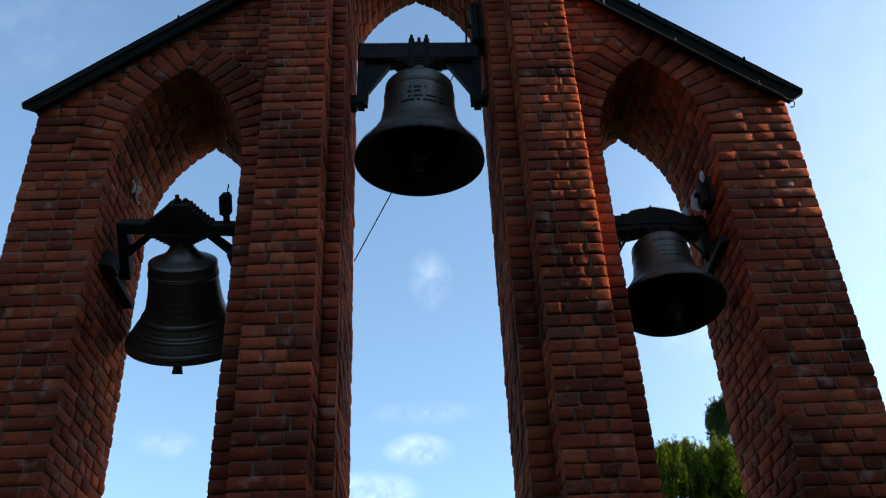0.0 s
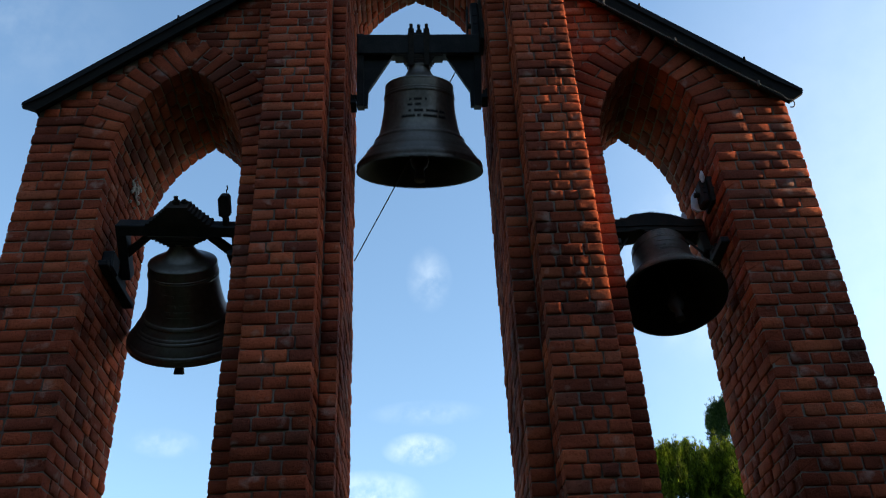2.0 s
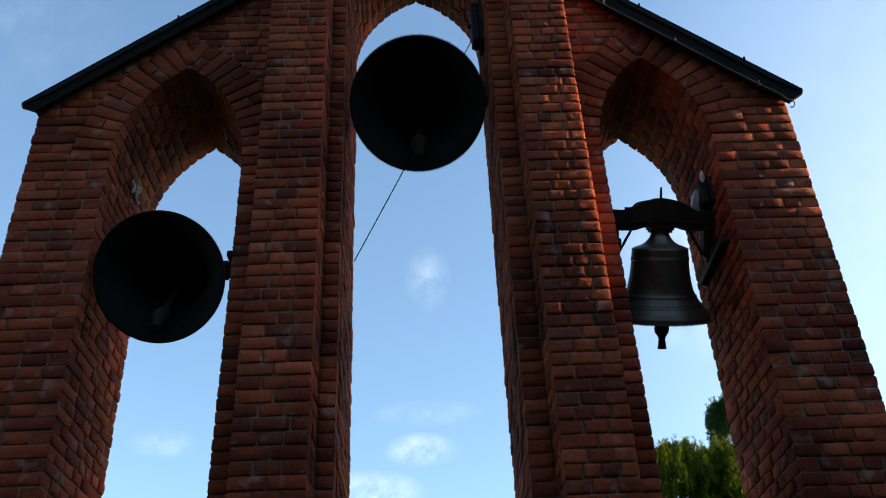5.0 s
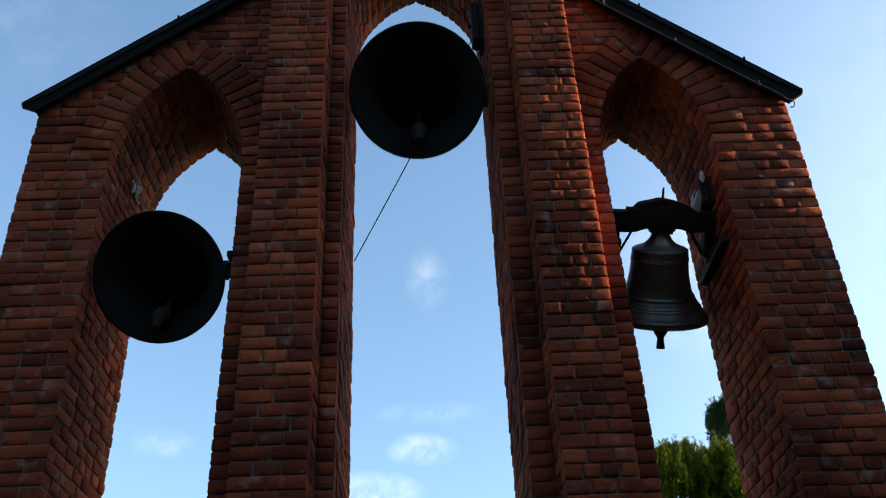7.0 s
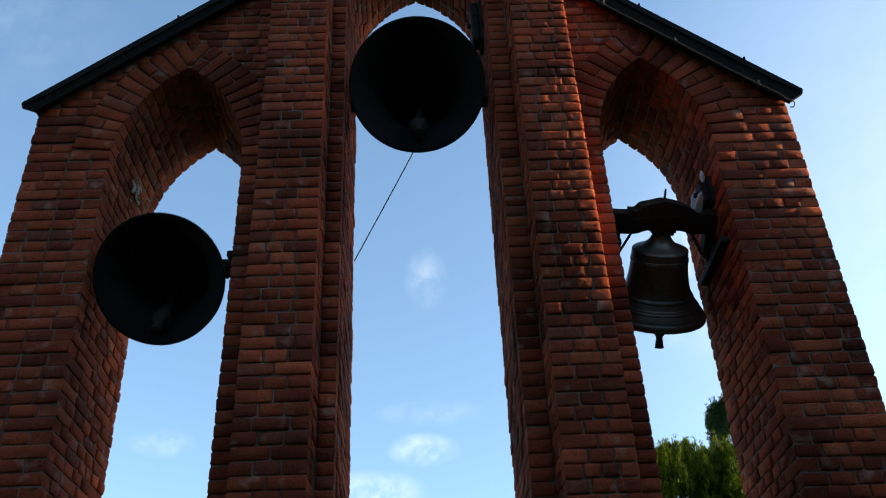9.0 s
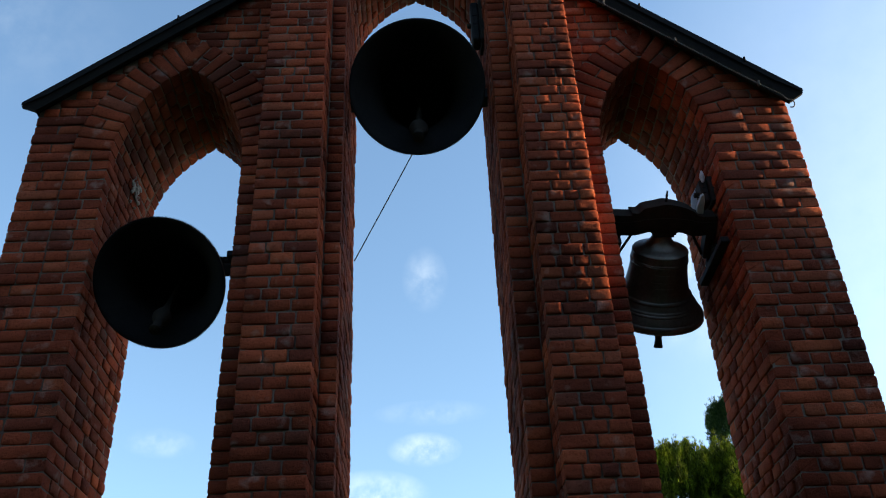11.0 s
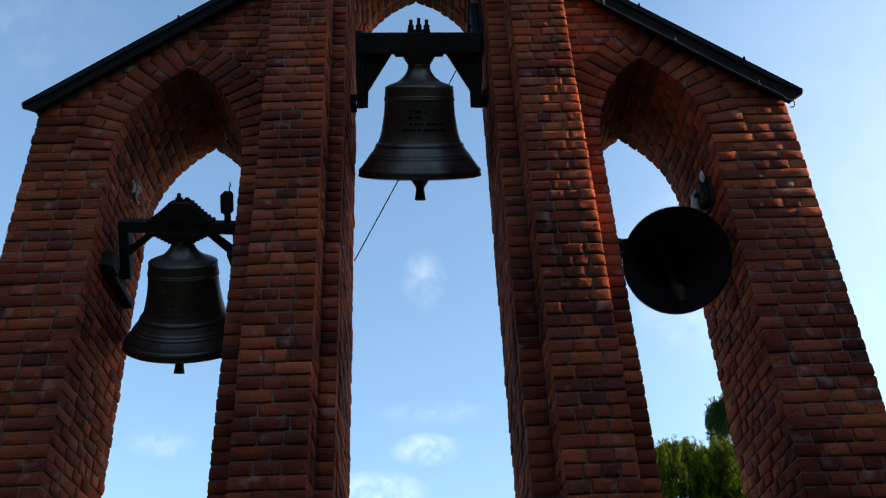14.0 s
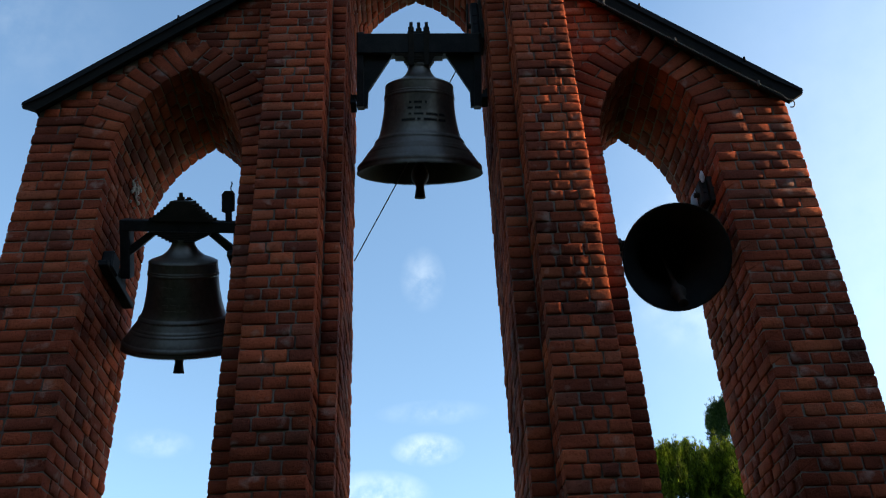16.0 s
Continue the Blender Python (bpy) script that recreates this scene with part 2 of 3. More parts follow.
roof_left = lean_to_roof("side_roof", X_OUT_L - 0.012, -2.553, PILASTER_L[0] - 0.004, roof_l, 0.075, (0.58,), "sloping dark sheet-metal roof over a brick bay")
roof_right = lean_to_roof("side_roof", X_OUT_R + 0.012, 2.537, PILASTER_R[1] + 0.004, roof_r, 0.125, (0.215, 0.63), "sloping dark sheet-metal roof with a lightning conductor")
conductor = bmesh.new()
y_rod = Y_FRONT - 0.086
turn = [(x, y_rod, roof_r(x) - 0.118 + 0.022 * max(0.0, (x - 2.3) / 0.14)) for x in (PILASTER_R[1] + 0.01, 1.4, 1.8, 2.2, 2.38)]
turn += [(2.428 + 0.026 * math.cos(d), y_rod, 5.488 + 0.034 * math.sin(d)) for d in (radians(w) for w in range(110, -120, -25))]
for p, q in zip(turn, turn[1:]):
    add_rod(conductor, p, q, 0.0040, 8)
conductor = part("lightning_conductor", conductor, ZINC, roof_right, "dull grey lightning conductor rod")
for x in (1.34, 1.78, 2.26):
    z = roof_r(x) - 0.118
    part("rod_clip", box((x - 0.006, y_rod - 0.010, z - 0.012), (x + 0.006, y_rod + 0.011, z + 0.026), 0.002), ZINC, conductor)
ridge = thing("gable_roof", "dark sheet-metal gable roof on the taller middle bay", "roof")
for x0, name in ((PILASTER_L[0] - 0.1, "roof_slope"), (PILASTER_R[1] + 0.1, "roof_slope")):
    z0 = TOP_BAY - 0.75 - 0.072
    part(name, slab([(x0, z0), (0.02, TOP_BAY + 0.002), (0.02, TOP_BAY + 0.07), (x0, z0 + 0.07)], Y_PILASTER - 0.08, Y_BACK + 0.08), ROOFING, ridge)


# ---------------------------------------------------------------- bells
BELL_PROFILE = [(1.0, 0.0), (0.985, 0.05), (0.93, 0.165), (0.80, 0.34), (0.658, 0.57), (0.590, 0.86), (0.562, 1.09), (0.547, 1.36), (0.525, 1.42), (0.44, 1.46), (0.34, 1.50), (0.245, 1.58), (0.185, 1.68), (0.18, 1.76)]


def bell_radius(h, r):
    """The outer radius at height h over the mouth."""
    h /= r
    for (r0, h0), (r1, h1) in zip(BELL_PROFILE, BELL_PROFILE[1:]):
        if h <= h1:
            return r * (r0 + (r1 - r0) * (h - h0) / (h1 - h0))
    return r * 0.18


def raised_band(h, r, tall, proud):
    """A moulded ring round the bell at height h over the mouth."""
    prof = []
    for k in range(7):
        a = math.pi * k / 6
        z = h + tall / 2 * -math.cos(a)
        prof.append((bell_radius(max(z, 0.002), r) - 0.003 + (proud + 0.003) * math.sin(a), z))
    return lathe(prof, 72)


def inscription_bar(h, tall, span, r, proud=0.0025):
    """A raised bar of lettering on the bell; the span is in degrees from the side that faces the lawn."""
    bm = bmesh.new()
    n = max(2, int((span[1] - span[0]) / 2))
    rows = []
    for i in range(n + 1):
        w = radians(span[0] + (span[1] - span[0]) * i / n)
        loop = []
        for z, d in ((h - tall / 2, 0.004), (h - tall / 2, -proud), (h + tall / 2, -proud), (h + tall / 2, 0.004)):
            rr = bell_radius(z, r) - d
            loop.append(bm.verts.new((rr * math.sin(w), -rr * math.cos(w), z)))
        rows.append(loop)
    for p, q in zip(rows, rows[1:]):
        for k in range(4):
            bm.faces.new((p[k], p[(k + 1) % 4], q[(k + 1) % 4], q[k]))
    bm.faces.new(rows[0][::-1])
    bm.faces.new(rows[-1])
    bmesh.ops.recalc_face_normals(bm, faces=bm.faces)
    return bm


def lifted(bm, z):
    bmesh.ops.translate(bm, vec=(0, 0, z), verts=bm.verts)
    return bm


def bell_body(parent, r, drop, rows, letters):
    """The bell itself, with its mouth at drop under the pivot."""
    outer = spline(BELL_PROFILE, 5)
    inner = [(1.0, 0.0), (0.988, -0.006), (0.955, 0.002), (0.915, 0.045), (0.80, 0.17), (0.69, 0.34), (0.585, 0.57), (0.53, 0.86), (0.50, 1.09), (0.47, 1.36), (0.34, 1.46), (0.18, 1.58), (0.0, 1.60)]
    prof = outer + [(0.0, 1.76)]
    body = part("bell", lifted(lathe([(a * r, b * r) for a, b in prof], 96), -drop), BRONZE, parent, "dark patinated bronze bell", smooth=True)
    # Lining and lip get the near-black bronze as painted shade.
    part("bell_interior", lifted(lathe([(a * r, b * r) for a, b in inner], 96), -drop), BRONZE_DARK, body, "inside of the bell, its shade painted near black", smooth=True)
    for h, tall, proud in ((0.10, 0.035, 0.010), (0.30, 0.022, 0.0035), (0.345, 0.022, 0.003), (0.50, 0.028, 0.004), (1.20, 0.022, 0.005), (1.24, 0.016, 0.004), (1.40, 0.022, 0.006)):
        part("moulding", lifted(raised_band(h * r, r, tall * r / 0.4, proud * r / 0.4), -drop), BRONZE, body, smooth=True)
    for h, tall, spans in rows:
        for span in spans:
            part("inscription_bar", lifted(inscription_bar(h * r, tall, span, r), -drop), letters, body, "raised weathered lettering")
    return body


def clapper(parent, r, drop, reach=1.0):
    """The clapper on its own empty, hung inside the crown."""
    top = 1.38 * r - drop
    long = (top + drop) * reach
    prof = [(0.0, 0.02), (0.022, 0.01), (0.022, -0.05), (0.016, -0.10), (0.020, -long * 0.7), (0.026, -long * 0.88), (0.050, -long * 0.97), (0.060, -long * 1.03), (0.054, -long * 1.09), (0.030, -long * 1.15), (0.027, -long * 1.18), (0.036, -long * 1.29), (0.036, -long * 1.30), (0.0, -long * 1.30)]
    prof = [(a * r / 0.42, z) for a, z in prof]
    c = part("clapper", lathe(prof, 28), IRON, parent, "forged iron clapper with a tail", smooth=True)
    c.location = (0, 0, top)
    return c, top


def bolt(parent, x, y, z0, z1, r=0.013):
    bm = rod((x, y, z0), (x, y, z1), r, 10)
    b = part("bolt", bm, IRON, parent)
    nut = bmesh.new()
    add_rod(nut, (x, y, z0), (x, y, z0 + (z1 - z0) * 0.45), r * 1.9, 6)
    part("nut", nut, IRON, b)


def crown_block(parent, z0, z1, low, high, steps=5):
    """The stepped clamp that holds the bell's crown under its yoke, wider towards the top."""
    bm = bmesh.new()
    step = (z1 - z0) / steps
    for k in range(steps):
        w = low + (high - low) * k / (steps - 1)
        add_box(bm, (-w, -low * 0.9, z0 + step * k), (w, low * 0.9, z0 + step * (k + 1) + 0.002), 0.004)
    part("crown", bm, IRON, parent)


SWING_L = dict(x=-1.5195, y=4.906, z=4.663, lean=3.0, peak=0.895, period=2.0511, reach=57.0, rest=0.1, s2=-0.12, c2=-0.34, late=0.030, grow=1.69)
SWING_C = dict(x=0.021, y=4.900, z=6.102, lean=1.3, peak=0.550, period=2.1075, reach=57.7, rest=-0.54, s2=-0.45, c2=-0.58, late=-0.014, grow=0.0)
SWING_R = dict(x=1.5485, y=4.909, z=4.712, lean=1.5, peak=0.4154, period=1.9595, reach=61.6, rest=-4.5, s2=0.33, c2=-2.45, late=-0.057, grow=2.0)

# the middle, largest bell
bell_c = thing("church_bell", "largest dark bronze bell swinging from a cranked steel yoke", "bell", group="bells of the belfry")
bell_body(bell_c, 0.455, 0.563, [(1.02, 0.016, [(-16, -12), (-8, 4), (9, 12)]), (0.93, 0.016, [(-18, -10), (-7, 3)]), (0.83, 0.016, [(-16, -12), (-8, 6), (10, 28), (31, 40)]), (0.74, 0.016, [(-26, -6), (-3, 2), (6, 26), (29, 40)])], BRONZE_DARK)
clap_c, clap_c_top = clapper(bell_c, 0.455, 0.563)
yoke = part("yoke", box((-0.445, -0.075, 0.312), (0.445, 0.075, 0.460), 0.006), STEEL, bell_c, "black steel box beam")
for s in (-1, 1):
    outline = [(0.445, 0.458), (0.445, -0.072), (0.375, -0.072), (0.37, 0.045), (0.195, 0.314), (0.195, 0.458)]
    part("yoke_arm", slab([(s * x, z) for x, z in outline][::s], -0.026, 0.026), STEEL, bell_c, "black steel gusset arm")
    part("flange", box((min(s * 0.40, s * 0.452), -0.060, -0.075), (max(s * 0.40, s * 0.452), 0.060, 0.474), 0.004), STEEL, yoke)
    part("trunnion", rod((s * 0.44, 0, 0), (s * 0.515, 0, 0), 0.026, 18), IRON, bell_c)
part("top_plate", box((-0.082, -0.06, 0.460), (0.082, 0.06, 0.482), 0.004), STEEL, yoke)
for x, y in ((-0.056, -0.045), (0.056, -0.045), (-0.056, 0.045), (0.056, 0.045), (0.0, 0.0)):
    bolt(yoke, x, y, 0.482, 0.550 if x else 0.565)
for s in (-1, 1):
    part("strap", box((s * 0.056 - 0.02, -0.083, 0.22), (s * 0.056 + 0.02, -0.075, 0.462), 0.003), IRON, yoke)
    part("strap", box((s * 0.056 - 0.02, 0.075, 0.22), (s * 0.056 + 0.02, 0.083, 0.462), 0.003), IRON, yoke)
crown_block(bell_c, 0.225, 0.296, 0.078, 0.112, 4)
part("crown_plate", box((-0.175, -0.07, 0.294), (0.175, 0.07, 0.314), 0.004), IRON, bell_c)
part("drive_lever", box((0.352, -0.02, 0.44), (0.366, 0.02, 0.70), 0.003), STEEL, bell_c)

# the bell of the other large bay
bell_l = thing("church_bell", "dark bronze bell with a stepped casting on its yoke", "bell", group="bells of the belfry")
bell_body(bell_l, 0.391, 0.469, [(1.16, 0.016, [(-9, 12)]), (1.02, 0.018, [(-22, -4), (0, 24)]), (0.86, 0.018, [(-14, -2), (4, 22)]), (0.75, 0.018, [(-20, -10), (-6, 8), (12, 26)]), (0.66, 0.016, [(-16, 18)])], BRONZE)
clap_l, clap_l_top = clapper(bell_l, 0.391, 0.469)
yoke = part("yoke", box((-0.385, -0.055, 0.268), (0.385, 0.055, 0.340), 0.006), STEEL, bell_l, "black steel beam")
for s in (-1, 1):
    part("yoke_arm", box((min(s * 0.325, s * 0.385), -0.05, -0.035), (max(s * 0.325, s * 0.385), 0.05, 0.338), 0.006), STEEL, bell_l)
    part("brace", slab([(s * x, z) for x, z in [(0.33, 0.11), (0.33, 0.172), (0.20, 0.272), (0.140, 0.272)]][::s], -0.03, 0.03), STEEL, bell_l)
    part("trunnion", rod((s * 0.38, 0, 0), (s * 0.425, 0, 0), 0.024, 18), IRON, bell_l)
steps = [(0.200 * (1 - (k / 7) ** 0.85 * 0.74), 0.338 + 0.0178 * k) for k in range(8)]
half = [p for (w0, h0), (w1, h1) in zip(steps, steps[1:]) for p in ((w0, h0), (w0 - 0.004, h1))]
cast = slab(half + [(-x, z) for x, z in half[::-1]], -0.066, 0.066)
part("stepped_casting", cast, IRON, yoke, "stepped cast-iron saddle")
bolt(yoke, -0.012, 0, 0.467, 0.515)
bolt(yoke, 0.03, 0.03, 0.467, 0.485)
crown_block(bell_l, 0.203, 0.270, 0.076, 0.190, 6)
paddle = slab([(0.272, 0.338), (0.272, 0.392), (0.250, 0.402), (0.250, 0.512), (0.268, 0.532), (0.306, 0.532), (0.320, 0.515), (0.320, 0.405), (0.302, 0.395), (0.302, 0.338)], -0.03, 0.03)
lever = part("drive_lever", paddle, STEEL, bell_l, "black steel drive lever")
hookbm = bmesh.new()
for p, q in (((0.303, 0, 0.53), (0.301, 0, 0.560)), ((0.301, 0, 0.560), (0.309, 0, 0.572)), ((0.309, 0, 0.572), (0.306, 0, 0.592))):
    add_rod(hookbm, p, q, 0.004, 8)
part("hook", hookbm, IRON, lever)

# the smallest bell
bell_r = thing("church_bell", "smallest dark bronze bell under a curved cast yoke", "bell", group="bells of the belfry")
bell_body(bell_r, 0.329, 0.441, [(1.05, 0.014, [(-20, 20)]), (0.90, 0.014, [(-26, -6), (0, 22)]), (0.78, 0.014, [(-18, 24)])], BRONZE)
clap_r, clap_r_top = clapper(bell_r, 0.334, 0.441, 1.08)
under = spline([(0.325, 0.145), (0.19, 0.135), (0.09, 0.160), (-0.09, 0.165), (-0.19, 0.142), (-0.335, 0.145)], 5)
over = spline([(-0.335, 0.28), (-0.225, 0.275), (-0.218, 0.292), (-0.175, 0.292), (-0.140, 0.322), (-0.055, 0.340), (0.0, 0.350), (0.10, 0.330), (0.17, 0.302), (0.222, 0.268), (0.325, 0.268)], 4)
yoke = part("yoke", slab(under + over, -0.06, 0.06), IRON, bell_r, "curved black cast-iron yoke")
part("rib", slab([(x, 0.21 + (z - 0.21) * 0.35) for x, z in under + over], -0.068, 0.068), IRON, yoke)
for s in (-1, 1):
    part("yoke_arm", box((min(s * 0.275, s * 0.33), -0.045, -0.035), (max(s * 0.275, s * 0.33), 0.045, 0.26), 0.008), IRON, bell_r)
    part("brace", rod((s * 0.185, 0, 0.15), (s * 0.275, 0, -0.015), 0.009, 10), IRON, bell_r)
    part("trunnion", rod((s * 0.32, 0, 0), (s * 0.375, 0, 0), 0.021, 18), IRON, bell_r)
part("spike", rod((0.004, 0, 0.34), (0.006, 0, 0.420), 0.010, 10, 0.006), IRON, yoke)
crown_block(bell_r, 0.125, 0.172, 0.066, 0.090, 3)
part("drive_lever", slab([(0.215, 0.250), (0.205, 0.31), (0.222, 0.385), (0.238, 0.40), (0.250, 0.36), (0.248, 0.250)], -0.012, 0.012), GREY_PAINT, bell_r, "pale grey steel lever")


# ---------------------------------------------------------------- bearings, drives, cable
def bearing(x, way, z, label, y=4.905, wide=0.062, run=(0.30, 0.24), low=0.098, deep=0.085):
    """A rail bolted to the jamb with a pillow block on it; way points from the jamb to the bell."""
    ob = thing("bearing_bracket", label, "bracket", group="bearing brackets on the jambs")

    def span(a, b):
        return (min(x + way * a, x + way * b), max(x + way * a, x + way * b))
    lo, hi = span(-0.02, wide)
    part("rail", box((lo, y - run[0], z - low), (hi, y + run[1], z - low + 0.040), 0.005), STEEL, ob)
    lo, hi = span(-0.004, 0.012)
    part("wall_plate", box((lo, y - deep - 0.005, z - low * 0.9), (hi, y + deep + 0.005, z + 0.03), 0.003), IRON, ob)
    lo, hi = span(0.012, wide - 0.01)
    block = part("pillow_block", box((lo, y - deep, z - 0.056), (hi, y + deep, z - 0.005), 0.008), IRON, ob)
    part("cap", rod((lo, y, z), (hi, y, z), deep * 0.6, 20), IRON, block)
    for d in (-deep * 0.76, deep * 0.76):
        part("bolt", rod(((lo + hi) / 2, y + d, z - 0.01), ((lo + hi) / 2, y + d, z + 0.02), 0.011, 6), IRON, block)
    return ob


box_side = bearing(OPEN_L[0], 1, 4.65, "black steel bearing bracket with a small box on a brick jamb")
part("terminal_box", box((OPEN_L[0] + 0.002, 4.635, 4.560), (OPEN_L[0] + 0.075, 4.765, 4.680), 0.010), STEEL, box_side)
bearing(OPEN_L[1], -1, 4.69, "black steel bearing bracket bolted to a brick jamb")
bearing(OPEN_C[0], 1, 6.088, "black steel bearing bracket high on a brick jamb", wide=0.04, run=(0.055, 0.055), low=0.062, deep=0.045)
bearing(OPEN_C[1], -1, 6.108, "black steel bearing bracket high on a brick jamb", wide=0.04, run=(0.055, 0.055), low=0.062, deep=0.045)
bearing(OPEN_R[0], 1, 4.69, "black steel bearing bracket bolted to a brick jamb", wide=0.05)
bearing(OPEN_R[1], -1, 4.68, "black steel bearing bracket bolted to a brick jamb", wide=0.05)


def drive_unit(x, y, z, w, d, h, plate, label):
    """A small bell drive: dark housing on a wall plate, with a pale cover where it has one."""
    ob = thing("bell_drive", label, "motor", pose(x, y, z))
    part("wall_plate", box((w / 2 - 0.004, -d * 0.7, -h * 0.55), (w / 2 + 0.03, d * 0.7, h * 0.55), 0.004), IRON, ob)
    part("housing", box((-w / 2, -d / 2, -h / 2), (w / 2 - 0.005, d / 2, h / 2), 0.012), STEEL, ob)
    part("shaft", rod((-w / 2 - 0.03, 0, 0), (-w / 2, 0, 0), 0.018, 14), IRON, ob)
    part("cooling_rib", box((-w / 2 + 0.01, -d / 2 - 0.008, h * 0.1), (w / 2 - 0.02, -d / 2 + 0.001, h * 0.16), 0.002), STEEL, ob)
    part("cooling_rib", box((-w / 2 + 0.01, -d / 2 - 0.008, -h * 0.12), (w / 2 - 0.02, -d / 2 + 0.001, -h * 0.06), 0.002), STEEL, ob)
    if plate:
        cover = slab([(-w / 2 - 0.045, -h * 0.30), (-w / 2 - 0.01, -h * 0.48), (w / 2 - 0.02, -h * 0.42), (w / 2 - 0.02, h * 0.40), (-w / 2 + 0.01, h * 0.55), (-w / 2 - 0.03, h * 0.20)], d / 2 + 0.004, d / 2 + 0.018)
        part("cover", cover, GREY_PAINT, ob, "pale grey enamelled cover plate")
        part("lamp_head", add_rod(rod((-0.008, -d / 2 - 0.02, h * 0.28), (-0.008, -d / 2 - 0.02, h * 0.50), 0.008, 10, 0.019), (-0.008, -d / 2 - 0.02, h * 0.50), (-0.004, -d / 2 - 0.02, h * 0.78), 0.019, 10, 0.006), GREY_PAINT, ob, "pale grey terminal box")
    return ob


drive_unit(1.846, 4.72, 5.02, 0.055, 0.11, 0.18, True, "small bell drive with a pale cover on the jamb")
drive_unit(0.462, 4.80, 6.72, 0.065, 0.13, 0.40, False, "black bell drive housing high on the jamb")

line = bmesh.new()
ends = Vector((-0.470, 5.33, 4.985)), Vector((0.475, 5.30, 7.10))
run = []
for k in range(25):
    t = k / 24
    p = ends[0].lerp(ends[1], t)
    p.z -= 0.02 * math.sin(math.pi * t)
    run.append(p)
for p, q in zip(run, run[1:]):
    add_rod(line, p, q, 0.0045, 8)
tagged(new("cable", finish("cable", line, CABLE, True)), "thin black cable stretched across the middle opening", "cable")

# crumbled patch of old render on the jamb
patch = bmesh.new()
for k in range(46):
    u, v = random.gauss(0, 0.045), random.gauss(0, 0.085)
    s = random.uniform(0.010, 0.026)
    m = Matrix.Translation((OPEN_L[0] + 0.012, 4.955 + u, 5.44 + v)) @ Euler((random.uniform(0, 6), random.uniform(-0.3, 0.3), 0)).to_matrix().to_4x4()
    bmesh.ops.create_icosphere(patch, subdivisions=1, radius=1.0, matrix=m @ Matrix.Diagonal((0.010, s, s * 1.2, 1)))
tagged(new("render_patch", finish("render_patch", patch, LIME)), "crumbling pale patch of render on the brick jamb", "render", kind="stuff")


# ---------------------------------------------------------------- trees behind the belfry
def sprays(rng, plumes, each, size):
    """Flat fans of scale leaves in upright pointed plumes: (x, y, z, outward angle, length, width)."""
    verts, faces = [], []
    for px, py, pz, pa, long, wide in plumes:
        for k in range(each):
            up = rng.random() ** 0.75
            leader = k % 16 == 0
            if leader:
                up = rng.uniform(0.85, 1.22)
            ring = rng.uniform(0.0, 0.03) if leader else wide * (1 - up) ** 0.62 * rng.uniform(0.6, 1.0)
            a = rng.uniform(0, 2 * math.pi)
            lean = up * long * 0.25
            p = Vector((px + ring * math.cos(a) + lean * math.cos(pa), py + ring * math.sin(a) + lean * math.sin(pa), pz + up * long))
            out = Vector((math.cos(a) + rng.gauss(0, 0.45), math.sin(a) + rng.gauss(0, 0.45), rng.uniform(0.5, 1.4) + (4.0 if leader else 1.2 * up))).normalized()
            side = out.cross(Vector((rng.gauss(0, 1), rng.gauss(0, 1), rng.gauss(0, 0.3)))).normalized()
            s = rng.uniform(0.7, 1.3) * size * (1.15 - 0.45 * up)
            base = len(verts)
            for u, v in ((0.0, 0.0), (0.12, 0.7), (0.0, 2.2), (-0.12, 0.7), (0.04, 0.2), (0.28, 0.8), (0.50, 1.7), (0.13, 0.95)):
                verts.append(p + side * (u * s) + out * (v * s))
            faces += [(base, base + 1, base + 2, base + 3), (base + 4, base + 5, base + 6, base + 7)]
    return verts, faces


def thuja(x, y, tall, wide, mat, seed, label, plumes=84, each=640, low=0.72, group="thuja trees behind the belfry"):
    """A thuja: trunk, limbs and a crown of pointed plumes of flat sprays."""
    rng = random.Random(seed)
    ob = thing("thuja", label, "tree", pose(x, y, 0), group=group)
    trunk = bmesh.new()
    add_rod(trunk, (0, 0, 0), (0, 0, tall * 0.85), 0.11, 10, 0.02)
    for k in range(30):
        z = tall * (0.08 + 0.75 * k / 30)
        a = k * 2.4
        reach = wide * 0.7 * min(1.0, (1 - z / tall) * 2.5)
        add_rod(trunk, (0, 0, z), (reach * math.cos(a), reach * math.sin(a), z + reach * 1.1), 0.022, 6, 0.006)
    part("trunk", trunk, BARK, ob)
    made = [(0, 0, tall - 0.42, 0, 0.42, 0.10)]
    for k in range(plumes):
        f = low + (1 - low) * rng.random() if k % 5 else low * rng.random()
        r = wide * min(1.0, (1 - f) * tall / (wide * 2.6) + 0.12) * rng.uniform(0.75, 1.05)
        a = rng.uniform(0, 2 * math.pi)
        long = rng.uniform(0.28, 0.46)
        z = min(f * tall, tall - long * 0.9 - r * 0.8)
        made.append((r * math.cos(a), r * math.sin(a), z, a, long, rng.uniform(0.12, 0.19)))
    verts, faces = sprays(rng, made, each, 0.028)
    me = bpy.data.meshes.new("crown")
    me.from_pydata(verts, [], faces)
    me.materials.append(mat)
    crown = new("crown", me)
    crown.parent = ob
    return ob


thuja(4.70, 13.0, 7.08, 0.50, LEAF_DARK, 3, "tall narrow dark green thuja", each=900)
thuja(3.02, 11.4, 5.74, 0.30, LEAF, 5, "pointed green thuja behind the belfry")
thuja(3.40, 11.7, 5.92, 0.32, LEAF, 7, "dense bright green thuja behind the belfry")
thuja(3.78, 11.3, 5.76, 0.32, LEAF, 9, "yellowish green thuja catching the sun")
thuja(4.20, 11.5, 5.70, 0.36, LEAF, 13, "green thuja mostly hidden by a brick pier")
thuja(2.70, 11.9, 5.66, 0.36, LEAF_DARK, 11, "dark green thuja half hidden by brickwork")


